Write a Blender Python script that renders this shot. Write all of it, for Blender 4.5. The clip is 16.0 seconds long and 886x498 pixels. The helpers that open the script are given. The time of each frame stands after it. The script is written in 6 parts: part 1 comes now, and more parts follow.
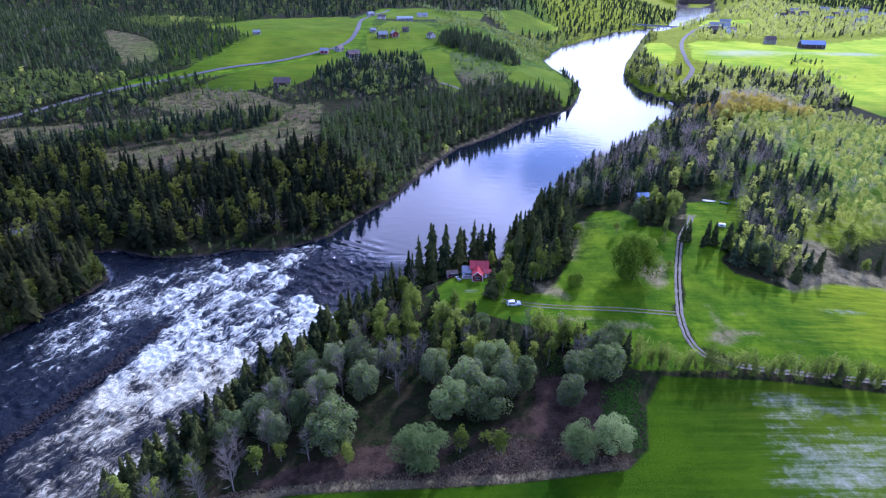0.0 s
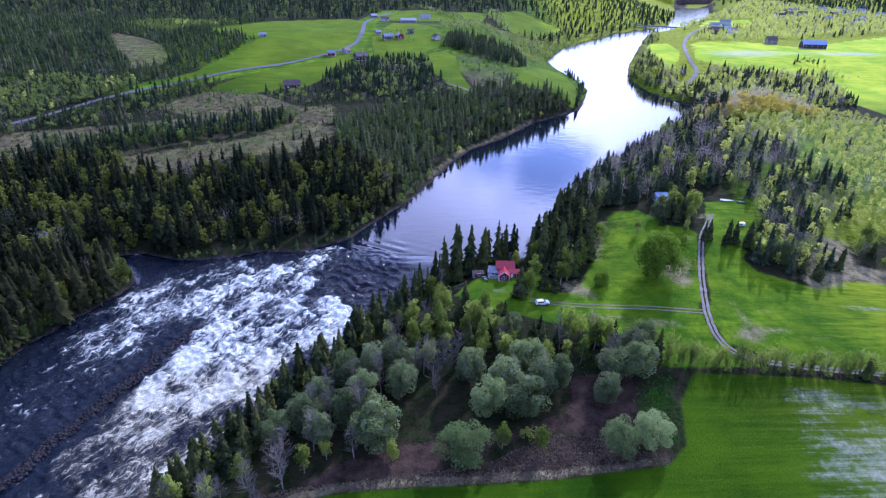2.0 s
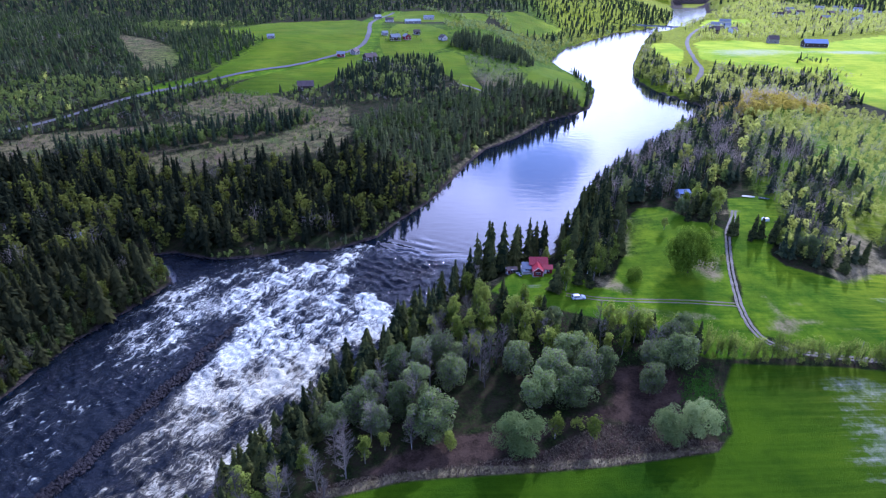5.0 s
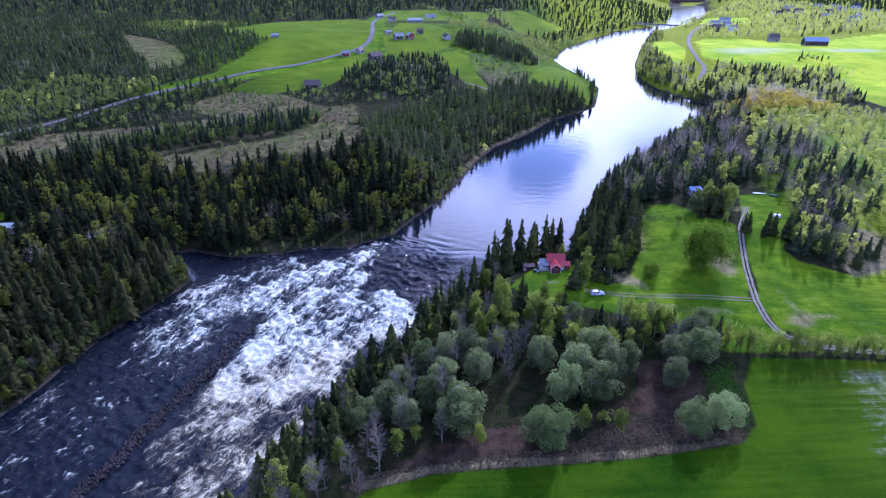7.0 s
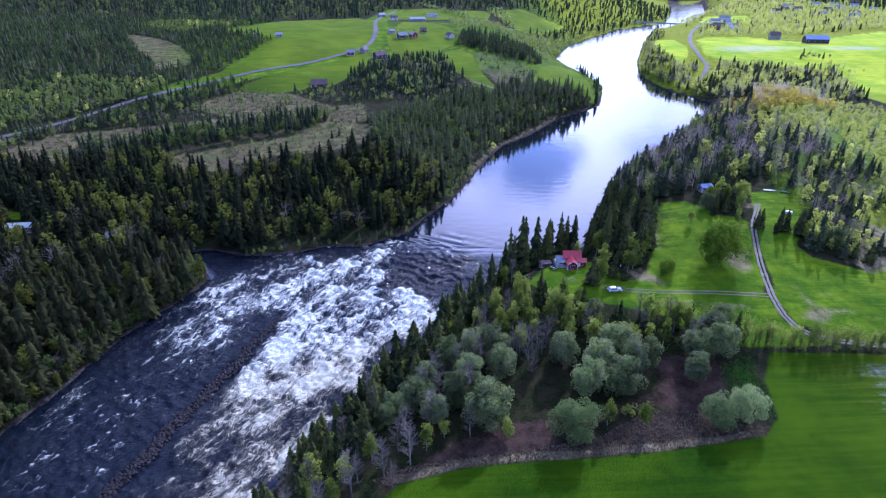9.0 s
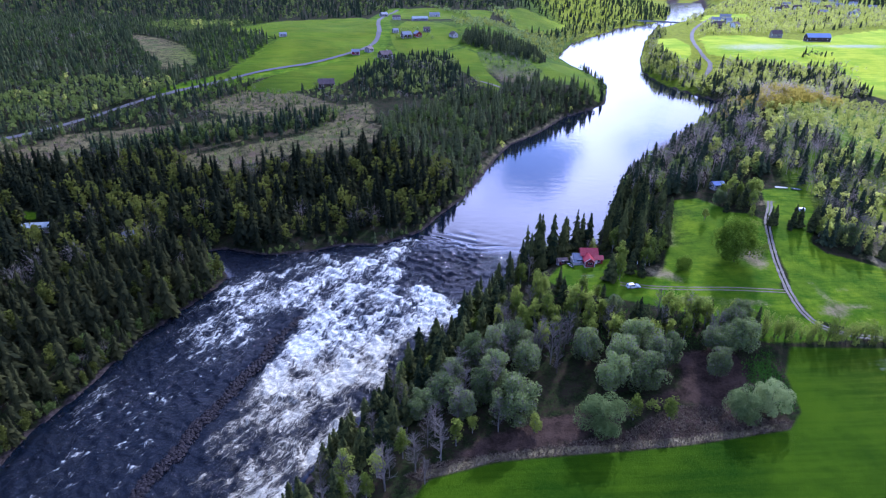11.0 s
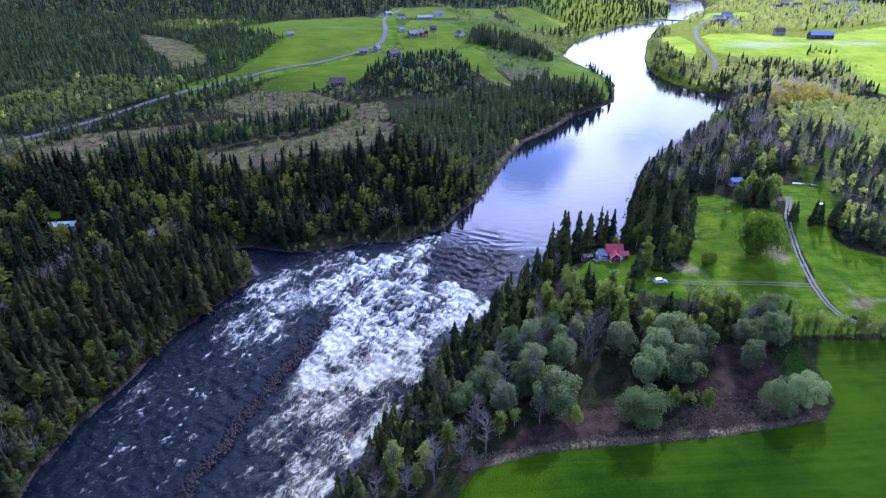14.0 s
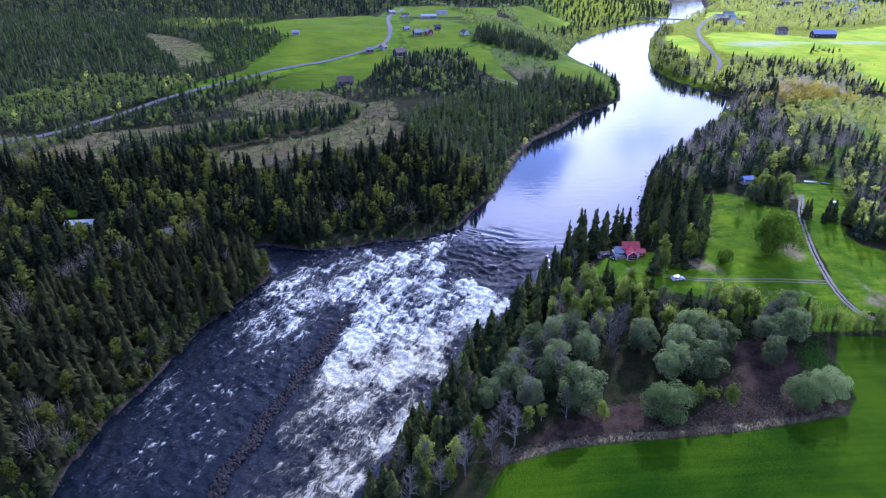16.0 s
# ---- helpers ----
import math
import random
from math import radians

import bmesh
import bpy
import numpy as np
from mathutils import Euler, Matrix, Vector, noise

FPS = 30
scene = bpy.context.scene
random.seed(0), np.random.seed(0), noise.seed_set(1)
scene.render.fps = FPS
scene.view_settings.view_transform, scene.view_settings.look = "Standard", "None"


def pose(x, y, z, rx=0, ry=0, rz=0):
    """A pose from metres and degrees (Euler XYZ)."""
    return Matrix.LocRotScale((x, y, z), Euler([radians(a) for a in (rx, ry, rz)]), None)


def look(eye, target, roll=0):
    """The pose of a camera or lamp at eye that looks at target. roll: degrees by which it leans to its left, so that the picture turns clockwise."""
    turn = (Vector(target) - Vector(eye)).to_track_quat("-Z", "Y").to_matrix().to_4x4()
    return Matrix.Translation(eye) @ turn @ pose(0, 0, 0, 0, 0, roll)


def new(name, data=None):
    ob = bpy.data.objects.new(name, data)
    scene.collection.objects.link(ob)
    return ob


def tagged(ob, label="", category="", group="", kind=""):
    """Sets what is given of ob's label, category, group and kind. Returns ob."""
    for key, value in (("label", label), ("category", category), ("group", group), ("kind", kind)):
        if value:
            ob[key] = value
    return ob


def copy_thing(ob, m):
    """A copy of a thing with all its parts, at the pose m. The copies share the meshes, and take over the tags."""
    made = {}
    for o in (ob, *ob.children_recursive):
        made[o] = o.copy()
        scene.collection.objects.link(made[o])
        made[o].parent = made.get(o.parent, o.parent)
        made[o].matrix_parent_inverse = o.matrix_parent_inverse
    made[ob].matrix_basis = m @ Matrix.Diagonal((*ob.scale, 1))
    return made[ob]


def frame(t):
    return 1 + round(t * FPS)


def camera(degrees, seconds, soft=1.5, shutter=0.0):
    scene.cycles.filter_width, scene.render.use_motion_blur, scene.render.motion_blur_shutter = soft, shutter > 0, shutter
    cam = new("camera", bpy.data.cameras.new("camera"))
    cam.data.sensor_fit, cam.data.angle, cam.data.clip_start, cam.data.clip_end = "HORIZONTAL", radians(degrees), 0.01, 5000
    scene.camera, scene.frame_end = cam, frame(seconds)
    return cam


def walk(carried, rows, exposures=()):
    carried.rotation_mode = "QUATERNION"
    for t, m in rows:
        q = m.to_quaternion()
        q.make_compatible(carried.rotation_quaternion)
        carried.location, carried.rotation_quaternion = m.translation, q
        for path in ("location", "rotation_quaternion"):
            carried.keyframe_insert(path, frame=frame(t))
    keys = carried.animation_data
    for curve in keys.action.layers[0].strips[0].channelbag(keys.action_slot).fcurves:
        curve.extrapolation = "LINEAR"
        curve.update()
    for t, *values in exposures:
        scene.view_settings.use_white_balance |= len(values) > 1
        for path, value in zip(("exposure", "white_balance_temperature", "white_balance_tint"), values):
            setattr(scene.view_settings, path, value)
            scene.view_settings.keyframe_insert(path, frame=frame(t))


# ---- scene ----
cam = camera(73.0, 16.0, 1.2)
PATH = [
    (0, (-0.837, 0.370, 110.556), (1.909, 90.177, 66.726), 1.02),
    (0.5, (-3.470, -0.033, 110.829), (-0.578, 89.780, 67.020), 0.97),
    (1, (-6.179, -0.459, 110.995), (-3.142, 89.370, 67.231), 0.91),
    (1.5, (-8.905, -0.918, 111.092), (-5.722, 88.932, 67.381), 0.86),
    (2, (-11.601, -1.409, 111.149), (-8.273, 88.462, 67.491), 0.81),
    (2.5, (-14.236, -1.932, 111.186), (-10.763, 87.957, 67.575), 0.76),
    (3, (-16.787, -2.480, 111.218), (-13.172, 87.420, 67.642), 0.72),
    (3.5, (-19.245, -3.046, 111.256), (-15.489, 86.858, 67.701), 0.69),
    (4, (-21.604, -3.622, 111.305), (-17.709, 86.278, 67.757), 0.66),
    (6.5, (-32.129, -6.335, 111.710), (-27.580, 83.469, 68.025), 0.53),
    (7, (-34.058, -6.795, 111.802), (-29.388, 82.981, 68.072), 0.51),
    (7.5, (-35.958, -7.218, 111.888), (-31.172, 82.530, 68.113), 0.48),
    (8, (-37.841, -7.604, 111.965), (-32.942, 82.116, 68.148), 0.46),
    (8.5, (-39.716, -7.955, 112.031), (-34.708, 81.741, 68.175), 0.43),
    (9, (-41.592, -8.274, 112.084), (-36.479, 81.400, 68.194), 0.40),
    (11.5, (-51.102, -9.606, 112.199), (-45.520, 79.984, 68.196), 0.24),
    (12, (-53.025, -9.872, 112.211), (-47.360, 79.704, 68.190), 0.21),
    (12.5, (-54.949, -10.151, 112.230), (-49.203, 79.410, 68.188), 0.18),
    (13, (-56.867, -10.448, 112.257), (-51.042, 79.096, 68.191), 0.16),
    (13.5, (-58.779, -10.760, 112.297), (-52.875, 78.764, 68.201), 0.14),
    (14, (-60.682, -11.082, 112.350), (-54.699, 78.418, 68.219), 0.13),
    (14.5, (-62.579, -11.403, 112.414), (-56.518, 78.072, 68.242), 0.12),
    (15, (-64.477, -11.705, 112.485), (-58.337, 77.744, 68.269), 0.12),
    (15.5, (-66.390, -11.961, 112.553), (-60.169, 77.462, 68.295), 0.14),
    (16, (-68.337, -12.134, 112.605), (-62.031, 77.264, 68.310), 0.17),
]
walk(cam, [(t, look(eye, target, roll)) for t, eye, target, roll in PATH], [(0, 0.53, 4830, 34), (16, 0.53, 4830, 34)])


# ---------------------------------------------------------------- sky, sun
SUN_TURN, SUN_HEIGHT = 30.0, 30.0  # degrees to the right of the valley's axis, and above the horizon
world = bpy.data.worlds.new("world")
scene.world = world
world.use_nodes = True
wn, wl = world.node_tree.nodes, world.node_tree.links
wn.clear()
sky = wn.new("ShaderNodeTexSky")
sky.sky_type, sky.sun_disc = "NISHITA", False
sky.sun_elevation, sky.sun_rotation = radians(SUN_HEIGHT), radians(SUN_TURN)
sky.altitude, sky.air_density, sky.dust_density = 200, 1.0, 0.4
bg_sky, bg_cloud = wn.new("ShaderNodeBackground"), wn.new("ShaderNodeBackground")
bg_sky.inputs[1].default_value = 0.15
bg_cloud.inputs[0].default_value = (0.89, 0.92, 1.10, 1)
clear = wn.new("ShaderNodeMix"); clear.data_type, clear.blend_type = "RGBA", "MULTIPLY"
clear.inputs[0].default_value, clear.inputs[7].default_value = 1.0, (0.90, 1.0, 1.28, 1)
wl.new(sky.outputs[0], clear.inputs[6]); wl.new(clear.outputs[2], bg_sky.inputs[0])
# broken cloud: noise on a flat layer overhead
wco = wn.new("ShaderNodeTexCoord")
sep = wn.new("ShaderNodeSeparateXYZ")
wl.new(wco.outputs["Generated"], sep.inputs[0])
lift = wn.new("ShaderNodeMath"); lift.operation = "ADD"; lift.inputs[1].default_value = 0.12
wl.new(sep.outputs[2], lift.inputs[0])
flat = wn.new("ShaderNodeVectorMath"); flat.operation = "DIVIDE"
both = wn.new("ShaderNodeCombineXYZ")
for k in range(3):
    wl.new(lift.outputs[0], both.inputs[k])
wl.new(wco.outputs["Generated"], flat.inputs[0]); wl.new(both.outputs[0], flat.inputs[1])
cn = wn.new("ShaderNodeTexNoise")
cn.inputs["Scale"].default_value, cn.inputs["Detail"].default_value, cn.inputs["Roughness"].default_value = 1.7, 7, 0.55
shift = wn.new("ShaderNodeVectorMath"); shift.operation = "ADD"; shift.inputs[1].default_value = (5.1, 2.2, 0)
wl.new(flat.outputs[0], shift.inputs[0]); wl.new(shift.outputs[0], cn.inputs["Vector"])
cr = wn.new("ShaderNodeMapRange"); cr.interpolation_type = "SMOOTHSTEP"
cr.inputs[1].default_value, cr.inputs[2].default_value = 0.43, 0.57
# more cloud towards the sun's side of the valley
side = wn.new("ShaderNodeVectorMath"); side.operation = "DOT_PRODUCT"
side.inputs[1].default_value = (0.08, 0.04, 0)
wl.new(wco.outputs["Generated"], side.inputs[0])
cover = wn.new("ShaderNodeMath"); cover.operation = "ADD"
wl.new(cn.outputs[0], cover.inputs[0]); wl.new(side.outputs["Value"], cover.inputs[1])


def world_range(value, a, b, lo, hi):
    r = wn.new("ShaderNodeMapRange")
    r.interpolation_type = "SMOOTHSTEP"
    for k, v in zip((1, 2, 3, 4), (a, b, lo, hi)):
        r.inputs[k].default_value = v
    wl.new(value, r.inputs[0])
    return r.outputs[0]


# a gap in the cloud over the pool's far end
_g, _e = radians(13.0), radians(18.0)
gap = wn.new("ShaderNodeVectorMath"); gap.operation = "DISTANCE"
gap.inputs[1].default_value = (math.sin(_g) * math.cos(_e), math.cos(_g) * math.cos(_e), math.sin(_e))
wl.new(wco.outputs["Generated"], gap.inputs[0])
hole = world_range(gap.outputs["Value"], 0.01, 0.085, 0.26, 0.0)
bank = wn.new("ShaderNodeVectorMath"); bank.operation = "DISTANCE"
bank.inputs[1].default_value = (0.02, 0.89, 0.45)
wl.new(wco.outputs["Generated"], bank.inputs[0])
full = wn.new("ShaderNodeMath"); full.operation = "ADD"
wl.new(cover.outputs[0], full.inputs[0]); wl.new(world_range(bank.outputs["Value"], 0.05, 0.30, 0.12, 0.0), full.inputs[1])
open_cover = wn.new("ShaderNodeMath"); open_cover.operation = "SUBTRACT"
wl.new(full.outputs[0], open_cover.inputs[0]); wl.new(hole, open_cover.inputs[1])
wl.new(open_cover.outputs[0], cr.inputs[0])
# low cloud towards the sun is lit through and much brighter than the cloud overhead
_h, _a = radians(SUN_HEIGHT), radians(SUN_TURN)
near_sun = wn.new("ShaderNodeVectorMath"); near_sun.operation = "DOT_PRODUCT"
near_sun.inputs[1].default_value = (math.sin(_a) * math.cos(_h), math.cos(_a) * math.cos(_h), math.sin(_h))
wl.new(wco.outputs["Generated"], near_sun.inputs[0])
glare = wn.new("ShaderNodeMath"); glare.operation = "MULTIPLY"
wl.new(world_range(near_sun.outputs["Value"], 0.60, 0.99, 0.0, 1.1), glare.inputs[0])
wl.new(world_range(sep.outputs[2], 0.62, 0.30, 0.0, 1.0), glare.inputs[1])
lit = wn.new("ShaderNodeMath"); lit.operation = "ADD"; lit.inputs[1].default_value = 1.22
# the cloud round the gap is lit through too
edge = wn.new("ShaderNodeMath"); edge.operation = "ADD"
wl.new(glare.outputs[0], edge.inputs[0]); wl.new(world_range(gap.outputs["Value"], 0.06, 0.26, 0.95, 0.0), edge.inputs[1])
wl.new(edge.outputs[0], lit.inputs[0]); wl.new(lit.outputs[0], bg_cloud.inputs[1])
wmix, wout = wn.new("ShaderNodeMixShader"), wn.new("ShaderNodeOutputWorld")
wl.new(cr.outputs[0], wmix.inputs[0]); wl.new(bg_sky.outputs[0], wmix.inputs[1]); wl.new(bg_cloud.outputs[0], wmix.inputs[2]); wl.new(wmix.outputs[0], wout.inputs[0])

sun = new("sun", bpy.data.lights.new("sun", "SUN"))
sun.data.energy, sun.data.angle, sun.data.color = 4.3, radians(1.5), (1.0, 0.92, 0.80)
sun.matrix_world = look((0, 0, 400), (-math.sin(_a) * math.cos(_h), -math.cos(_a) * math.cos(_h), 400 - math.sin(_h)))


# ---------------------------------------------------------------- materials
class Nodes:
    """A small helper that wires one material."""

    def __init__(self, name):
        self.m = bpy.data.materials.new(name)
        self.m.use_nodes = True
        self.t = self.m.node_tree
        self.t.nodes.clear()
        self.out = self.t.nodes.new("ShaderNodeOutputMaterial")
        self.geo = self.t.nodes.new("ShaderNodeNewGeometry")
        self.pos = self.geo.outputs["Position"]

    def put(self, socket, value):
        if isinstance(value, bpy.types.NodeSocket):
            self.t.links.new(value, socket)
        elif isinstance(value, (tuple, list)) and len(value) == 3 and socket.type == "RGBA":
            socket.default_value = (*value, 1)
        else:
            socket.default_value = value

    def noise(self, scale, detail=4, rough=0.55, vector=None, distortion=0.0):
        n = self.t.nodes.new("ShaderNodeTexNoise")
        self.put(n.inputs["Vector"], vector or self.pos)
        n.inputs["Scale"].default_value, n.inputs["Detail"].default_value, n.inputs["Roughness"].default_value = scale, detail, rough
        n.inputs["Distortion"].default_value = distortion
        return n.outputs[0]

    def scaled(self, sx, sy, sz, turn=0.0, vector=None):
        n = self.t.nodes.new("ShaderNodeMapping")
        self.put(n.inputs["Vector"], vector or self.pos)
        n.inputs["Scale"].default_value, n.inputs["Rotation"].default_value = (sx, sy, sz), (0, 0, turn)
        return n.outputs[0]

    def math(self, op, a, b=0.0, clamp=False):
        n = self.t.nodes.new("ShaderNodeMath")
        n.operation, n.use_clamp = op, clamp
        self.put(n.inputs[0], a); self.put(n.inputs[1], b)
        return n.outputs[0]

    def ramp(self, v, a, b, lo=0.0, hi=1.0):
        n = self.t.nodes.new("ShaderNodeMapRange")
        n.interpolation_type = "SMOOTHSTEP"
        self.put(n.inputs[0], v)
        for k, value in zip((1, 2, 3, 4), (a, b, lo, hi)):
            n.inputs[k].default_value = value
        return n.outputs[0]

    def mix(self, f, a, b):
        n = self.t.nodes.new("ShaderNodeMix")
        n.data_type = "RGBA"
        self.put(n.inputs[0], f); self.put(n.inputs[6], a); self.put(n.inputs[7], b)
        return n.outputs[2]

    def attribute(self, name):
        n = self.t.nodes.new("ShaderNodeAttribute")
        n.attribute_name = name
        s = self.t.nodes.new("ShaderNodeSeparateColor")
        self.t.links.new(n.outputs["Color"], s.inputs[0])
        return s.outputs[0], s.outputs[1], s.outputs[2], n.outputs["Alpha"]

    def island(self):
        return self.geo.outputs["Random Per Island"]

    def each(self):
        return self.t.nodes.new("ShaderNodeObjectInfo").outputs["Random"]

    def bump(self, height, strength=0.4, distance=0.1):
        n = self.t.nodes.new("ShaderNodeBump")
        n.inputs["Strength"].default_value, n.inputs["Distance"].default_value = strength, distance
        self.put(n.inputs["Height"], height)
        return n.outputs[0]

    def surface(self, colour, rough=0.8, metal=0.0, normal=None, spec=0.3):
        n = self.t.nodes.new("ShaderNodeBsdfPrincipled")
        self.put(n.inputs["Base Color"], colour); self.put(n.inputs["Roughness"], rough)
        n.inputs["Metallic"].default_value = metal
        n.inputs["Specular IOR Level"].default_value = spec
        if normal:
            self.put(n.inputs["Normal"], normal)
        return n.outputs[0]

    def done(self, shader):
        self.t.links.new(shader, self.out.inputs[0])
        return self.m


def foliage(name, dark, light, sheer=0.25, patch=0.25, spray=0.45, apart=0.5):
    """Leaves or needles: colour varies from tree to tree, from spray to spray and in patches; light comes through."""
    n = Nodes(name)
    v = n.math("ADD", n.math("MULTIPLY", n.island(), spray), n.math("MULTIPLY", n.noise(patch, 2), 0.85))
    v = n.math("ADD", v, n.math("MULTIPLY", n.math("SUBTRACT", n.each(), 0.5), apart))
    colour = n.mix(n.ramp(v, 0.2 + spray * 0.25, 0.8 + spray * 0.45), dark, light)
    d, t, mix = n.t.nodes.new("ShaderNodeBsdfDiffuse"), n.t.nodes.new("ShaderNodeBsdfTranslucent"), n.t.nodes.new("ShaderNodeMixShader")
    n.put(d.inputs[0], colour); n.put(t.inputs[0], colour)
    mix.inputs[0].default_value = sheer
    n.t.links.new(d.outputs[0], mix.inputs[1]); n.t.links.new(t.outputs[0], mix.inputs[2])
    return n.done(mix.outputs[0])


def plain(name, colour, rough=0.6, metal=0.0, grain=3.0, vary=0.25, bump=0.0, spec=0.3):
    """Paint, timber, metal or stone with a little grain and wear."""
    n = Nodes(name)
    g = n.math("ADD", n.math("MULTIPLY", n.noise(grain, 5), 0.6), n.math("MULTIPLY", n.noise(grain * 0.15, 3), 0.4))
    low, high = tuple(c * (1 - vary) for c in colour), tuple(min(1, c * (1 + vary)) for c in colour)
    return n.done(n.surface(n.mix(n.ramp(g, 0.3, 0.7), low, high), rough, metal, n.bump(g, bump) if bump else None, spec))


M_SPRUCE = foliage("spruce_needles", (0.016, 0.026, 0.013), (0.092, 0.104, 0.030), 0.25)
# farther spruces are paler than near ones: haze is put into their colour
M_SPRUCE_HAZED = foliage("spruce_woods", (0.028, 0.043, 0.024), (0.116, 0.138, 0.052), 0.22, 0.06, 0.3)
# cloud shade on the left bank is put into these two darker copies
M_SPRUCE_SHADED = foliage("shaded_spruce_needles", (0.013, 0.018, 0.010), (0.052, 0.056, 0.020), 0.22, 0.06, 0.3)
M_BIRCH_SHADED = foliage("shaded_birch_leaves", (0.030, 0.044, 0.011), (0.140, 0.160, 0.028), 0.45, 0.06, 0.25)
M_BIRCH = foliage("birch_leaves", (0.100, 0.142, 0.022), (0.320, 0.385, 0.070), 0.6, 0.25, 0.35)
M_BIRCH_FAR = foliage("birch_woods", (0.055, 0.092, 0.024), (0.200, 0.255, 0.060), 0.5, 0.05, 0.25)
# spring birch with the right hill's sunlight put into a paler colour
M_BIRCH_SUN = foliage("sunlit_birch_leaves", (0.215, 0.250, 0.048), (0.560, 0.600, 0.130), 0.65, 0.07, 0.22)
M_WILLOW = foliage("willow_leaves", (0.086, 0.124, 0.042), (0.278, 0.355, 0.122), 0.52, 0.3, 0.22, 0.4)
M_PALE_WILLOW = foliage("pale_willow_leaves", (0.120, 0.170, 0.056), (0.310, 0.385, 0.150), 0.45, 0.3, 0.2)
M_OAK = foliage("broad_leaves", (0.062, 0.115, 0.010), (0.215, 0.315, 0.030), 0.55, 0.3, 0.3, 0.12)
M_GOLD = foliage("young_golden_leaves", (0.240, 0.205, 0.038), (0.500, 0.425, 0.074), 0.6, 0.12, 0.3)
M_BARE = foliage("bare_twigs", (0.090, 0.084, 0.072), (0.250, 0.228, 0.195), 0.35)
# paler copy of the bare twigs: sunlight on the hill in the colour
M_BARE_SUN = foliage("sunlit_bare_twigs", (0.200, 0.175, 0.150), (0.440, 0.385, 0.330), 0.45, 0.1, 0.3)
M_BARK = plain("bark", (0.085, 0.065, 0.055), 0.9, grain=6, vary=0.4)
M_BIRCH_BARK = plain("pale_bark", (0.22, 0.205, 0.18), 0.85, grain=4, vary=0.5)


def ground_material():
    n = Nodes("ground")
    field, litter, bleached, pale = n.attribute("cover")
    cut, lush, stone, sun_tint = n.attribute("cover_more")
    fine, mid, big = n.noise(1.3, 8, 0.78), n.noise(0.22, 5, 0.6), n.noise(0.035, 4, 0.6)
    # forest floor litter, with the shade among the trees put into its colour
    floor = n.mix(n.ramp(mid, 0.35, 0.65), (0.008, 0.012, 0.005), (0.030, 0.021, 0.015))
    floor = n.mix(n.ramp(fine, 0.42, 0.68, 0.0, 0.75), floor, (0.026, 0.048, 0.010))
    dry = n.mix(n.ramp(n.math("ADD", n.math("MULTIPLY", fine, 0.5), n.math("MULTIPLY", mid, 0.5)), 0.35, 0.66), (0.018, 0.013, 0.010), (0.072, 0.050, 0.036))
    # mown fields: faint parallel streaks along the work
    streak = n.noise(1.0, 4, 0.6, n.scaled(0.045, 0.60, 0.1, 0.05))
    # cloud shade over the near field is put into this deep green
    green = n.mix(n.ramp(n.math("ADD", n.math("MULTIPLY", streak, 0.22), n.math("MULTIPLY", n.noise(0.028, 7, 0.6), 0.78)), 0.36, 0.66), (0.0090, 0.034, 0.0007), (0.042, 0.088, 0.0008))
    green = n.mix(n.ramp(fine, 0.40, 0.75, 0.0, 0.35), green, (0.034, 0.078, 0.003))
    blade = n.noise(1.0, 5, 0.65, n.scaled(0.09, 0.75, 0.1, -0.12))
    wild = n.mix(n.ramp(n.math("ADD", n.math("MULTIPLY", blade, 0.24), n.math("MULTIPLY", n.noise(0.11, 9, 0.72), 0.76)), 0.34, 0.66), (0.026, 0.084, 0.002), (0.148, 0.224, 0.005))
    wild = n.mix(n.ramp(big, 0.40, 0.60, 0.0, 0.55), wild, (0.024, 0.066, 0.003))
    wild = n.mix(n.ramp(fine, 0.4, 0.75, 0.0, 0.5), wild, (0.060, 0.135, 0.006))
    # the right meadow's sunlight is put in as a yellow-green tint
    wild = n.mix(n.ramp(n.math("ADD", sun_tint, n.math("MULTIPLY", n.math("SUBTRACT", blade, 0.5), 0.8)), 0.25, 0.95, 0.0, 0.8), wild, (0.270, 0.320, 0.008))
    felled = n.mix(n.ramp(n.math("ADD", n.math("MULTIPLY", fine, 0.6), n.math("MULTIPLY", mid, 0.4)), 0.42, 0.60), (0.026, 0.030, 0.012), (0.190, 0.165, 0.075))
    felled = n.mix(n.ramp(n.noise(0.11, 6, 0.7), 0.48, 0.62, 0.0, 0.75), felled, n.mix(n.ramp(big, 0.42, 0.58), (0.085, 0.058, 0.044), (0.050, 0.082, 0.020)))
    silt = n.mix(n.ramp(fine, 0.3, 0.7), (0.28, 0.29, 0.25), (0.50, 0.50, 0.47))
    straw = n.mix(n.ramp(n.math("ADD", n.math("MULTIPLY", fine, 0.5), n.math("MULTIPLY", mid, 0.5)), 0.36, 0.64), (0.080, 0.074, 0.034), (0.250, 0.218, 0.120))
    rock = n.mix(n.ramp(n.noise(0.9, 6, 0.7), 0.35, 0.65), (0.014, 0.012, 0.011), (0.060, 0.050, 0.046))

    def over(weight, under, top, edge=0.35):
        # the edge of each cover is frayed by noise
        w = n.math("ADD", weight, n.math("MULTIPLY", n.math("SUBTRACT", n.math("ADD", n.math("MULTIPLY", fine, 0.5), n.math("MULTIPLY", mid, 0.5)), 0.5), edge * 2.4))
        return n.mix(n.ramp(w, 0.32, 0.68), under, top)

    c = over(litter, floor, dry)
    c = over(cut, c, felled)
    c = over(lush, c, wild)
    c = over(bleached, c, straw, 0.45)
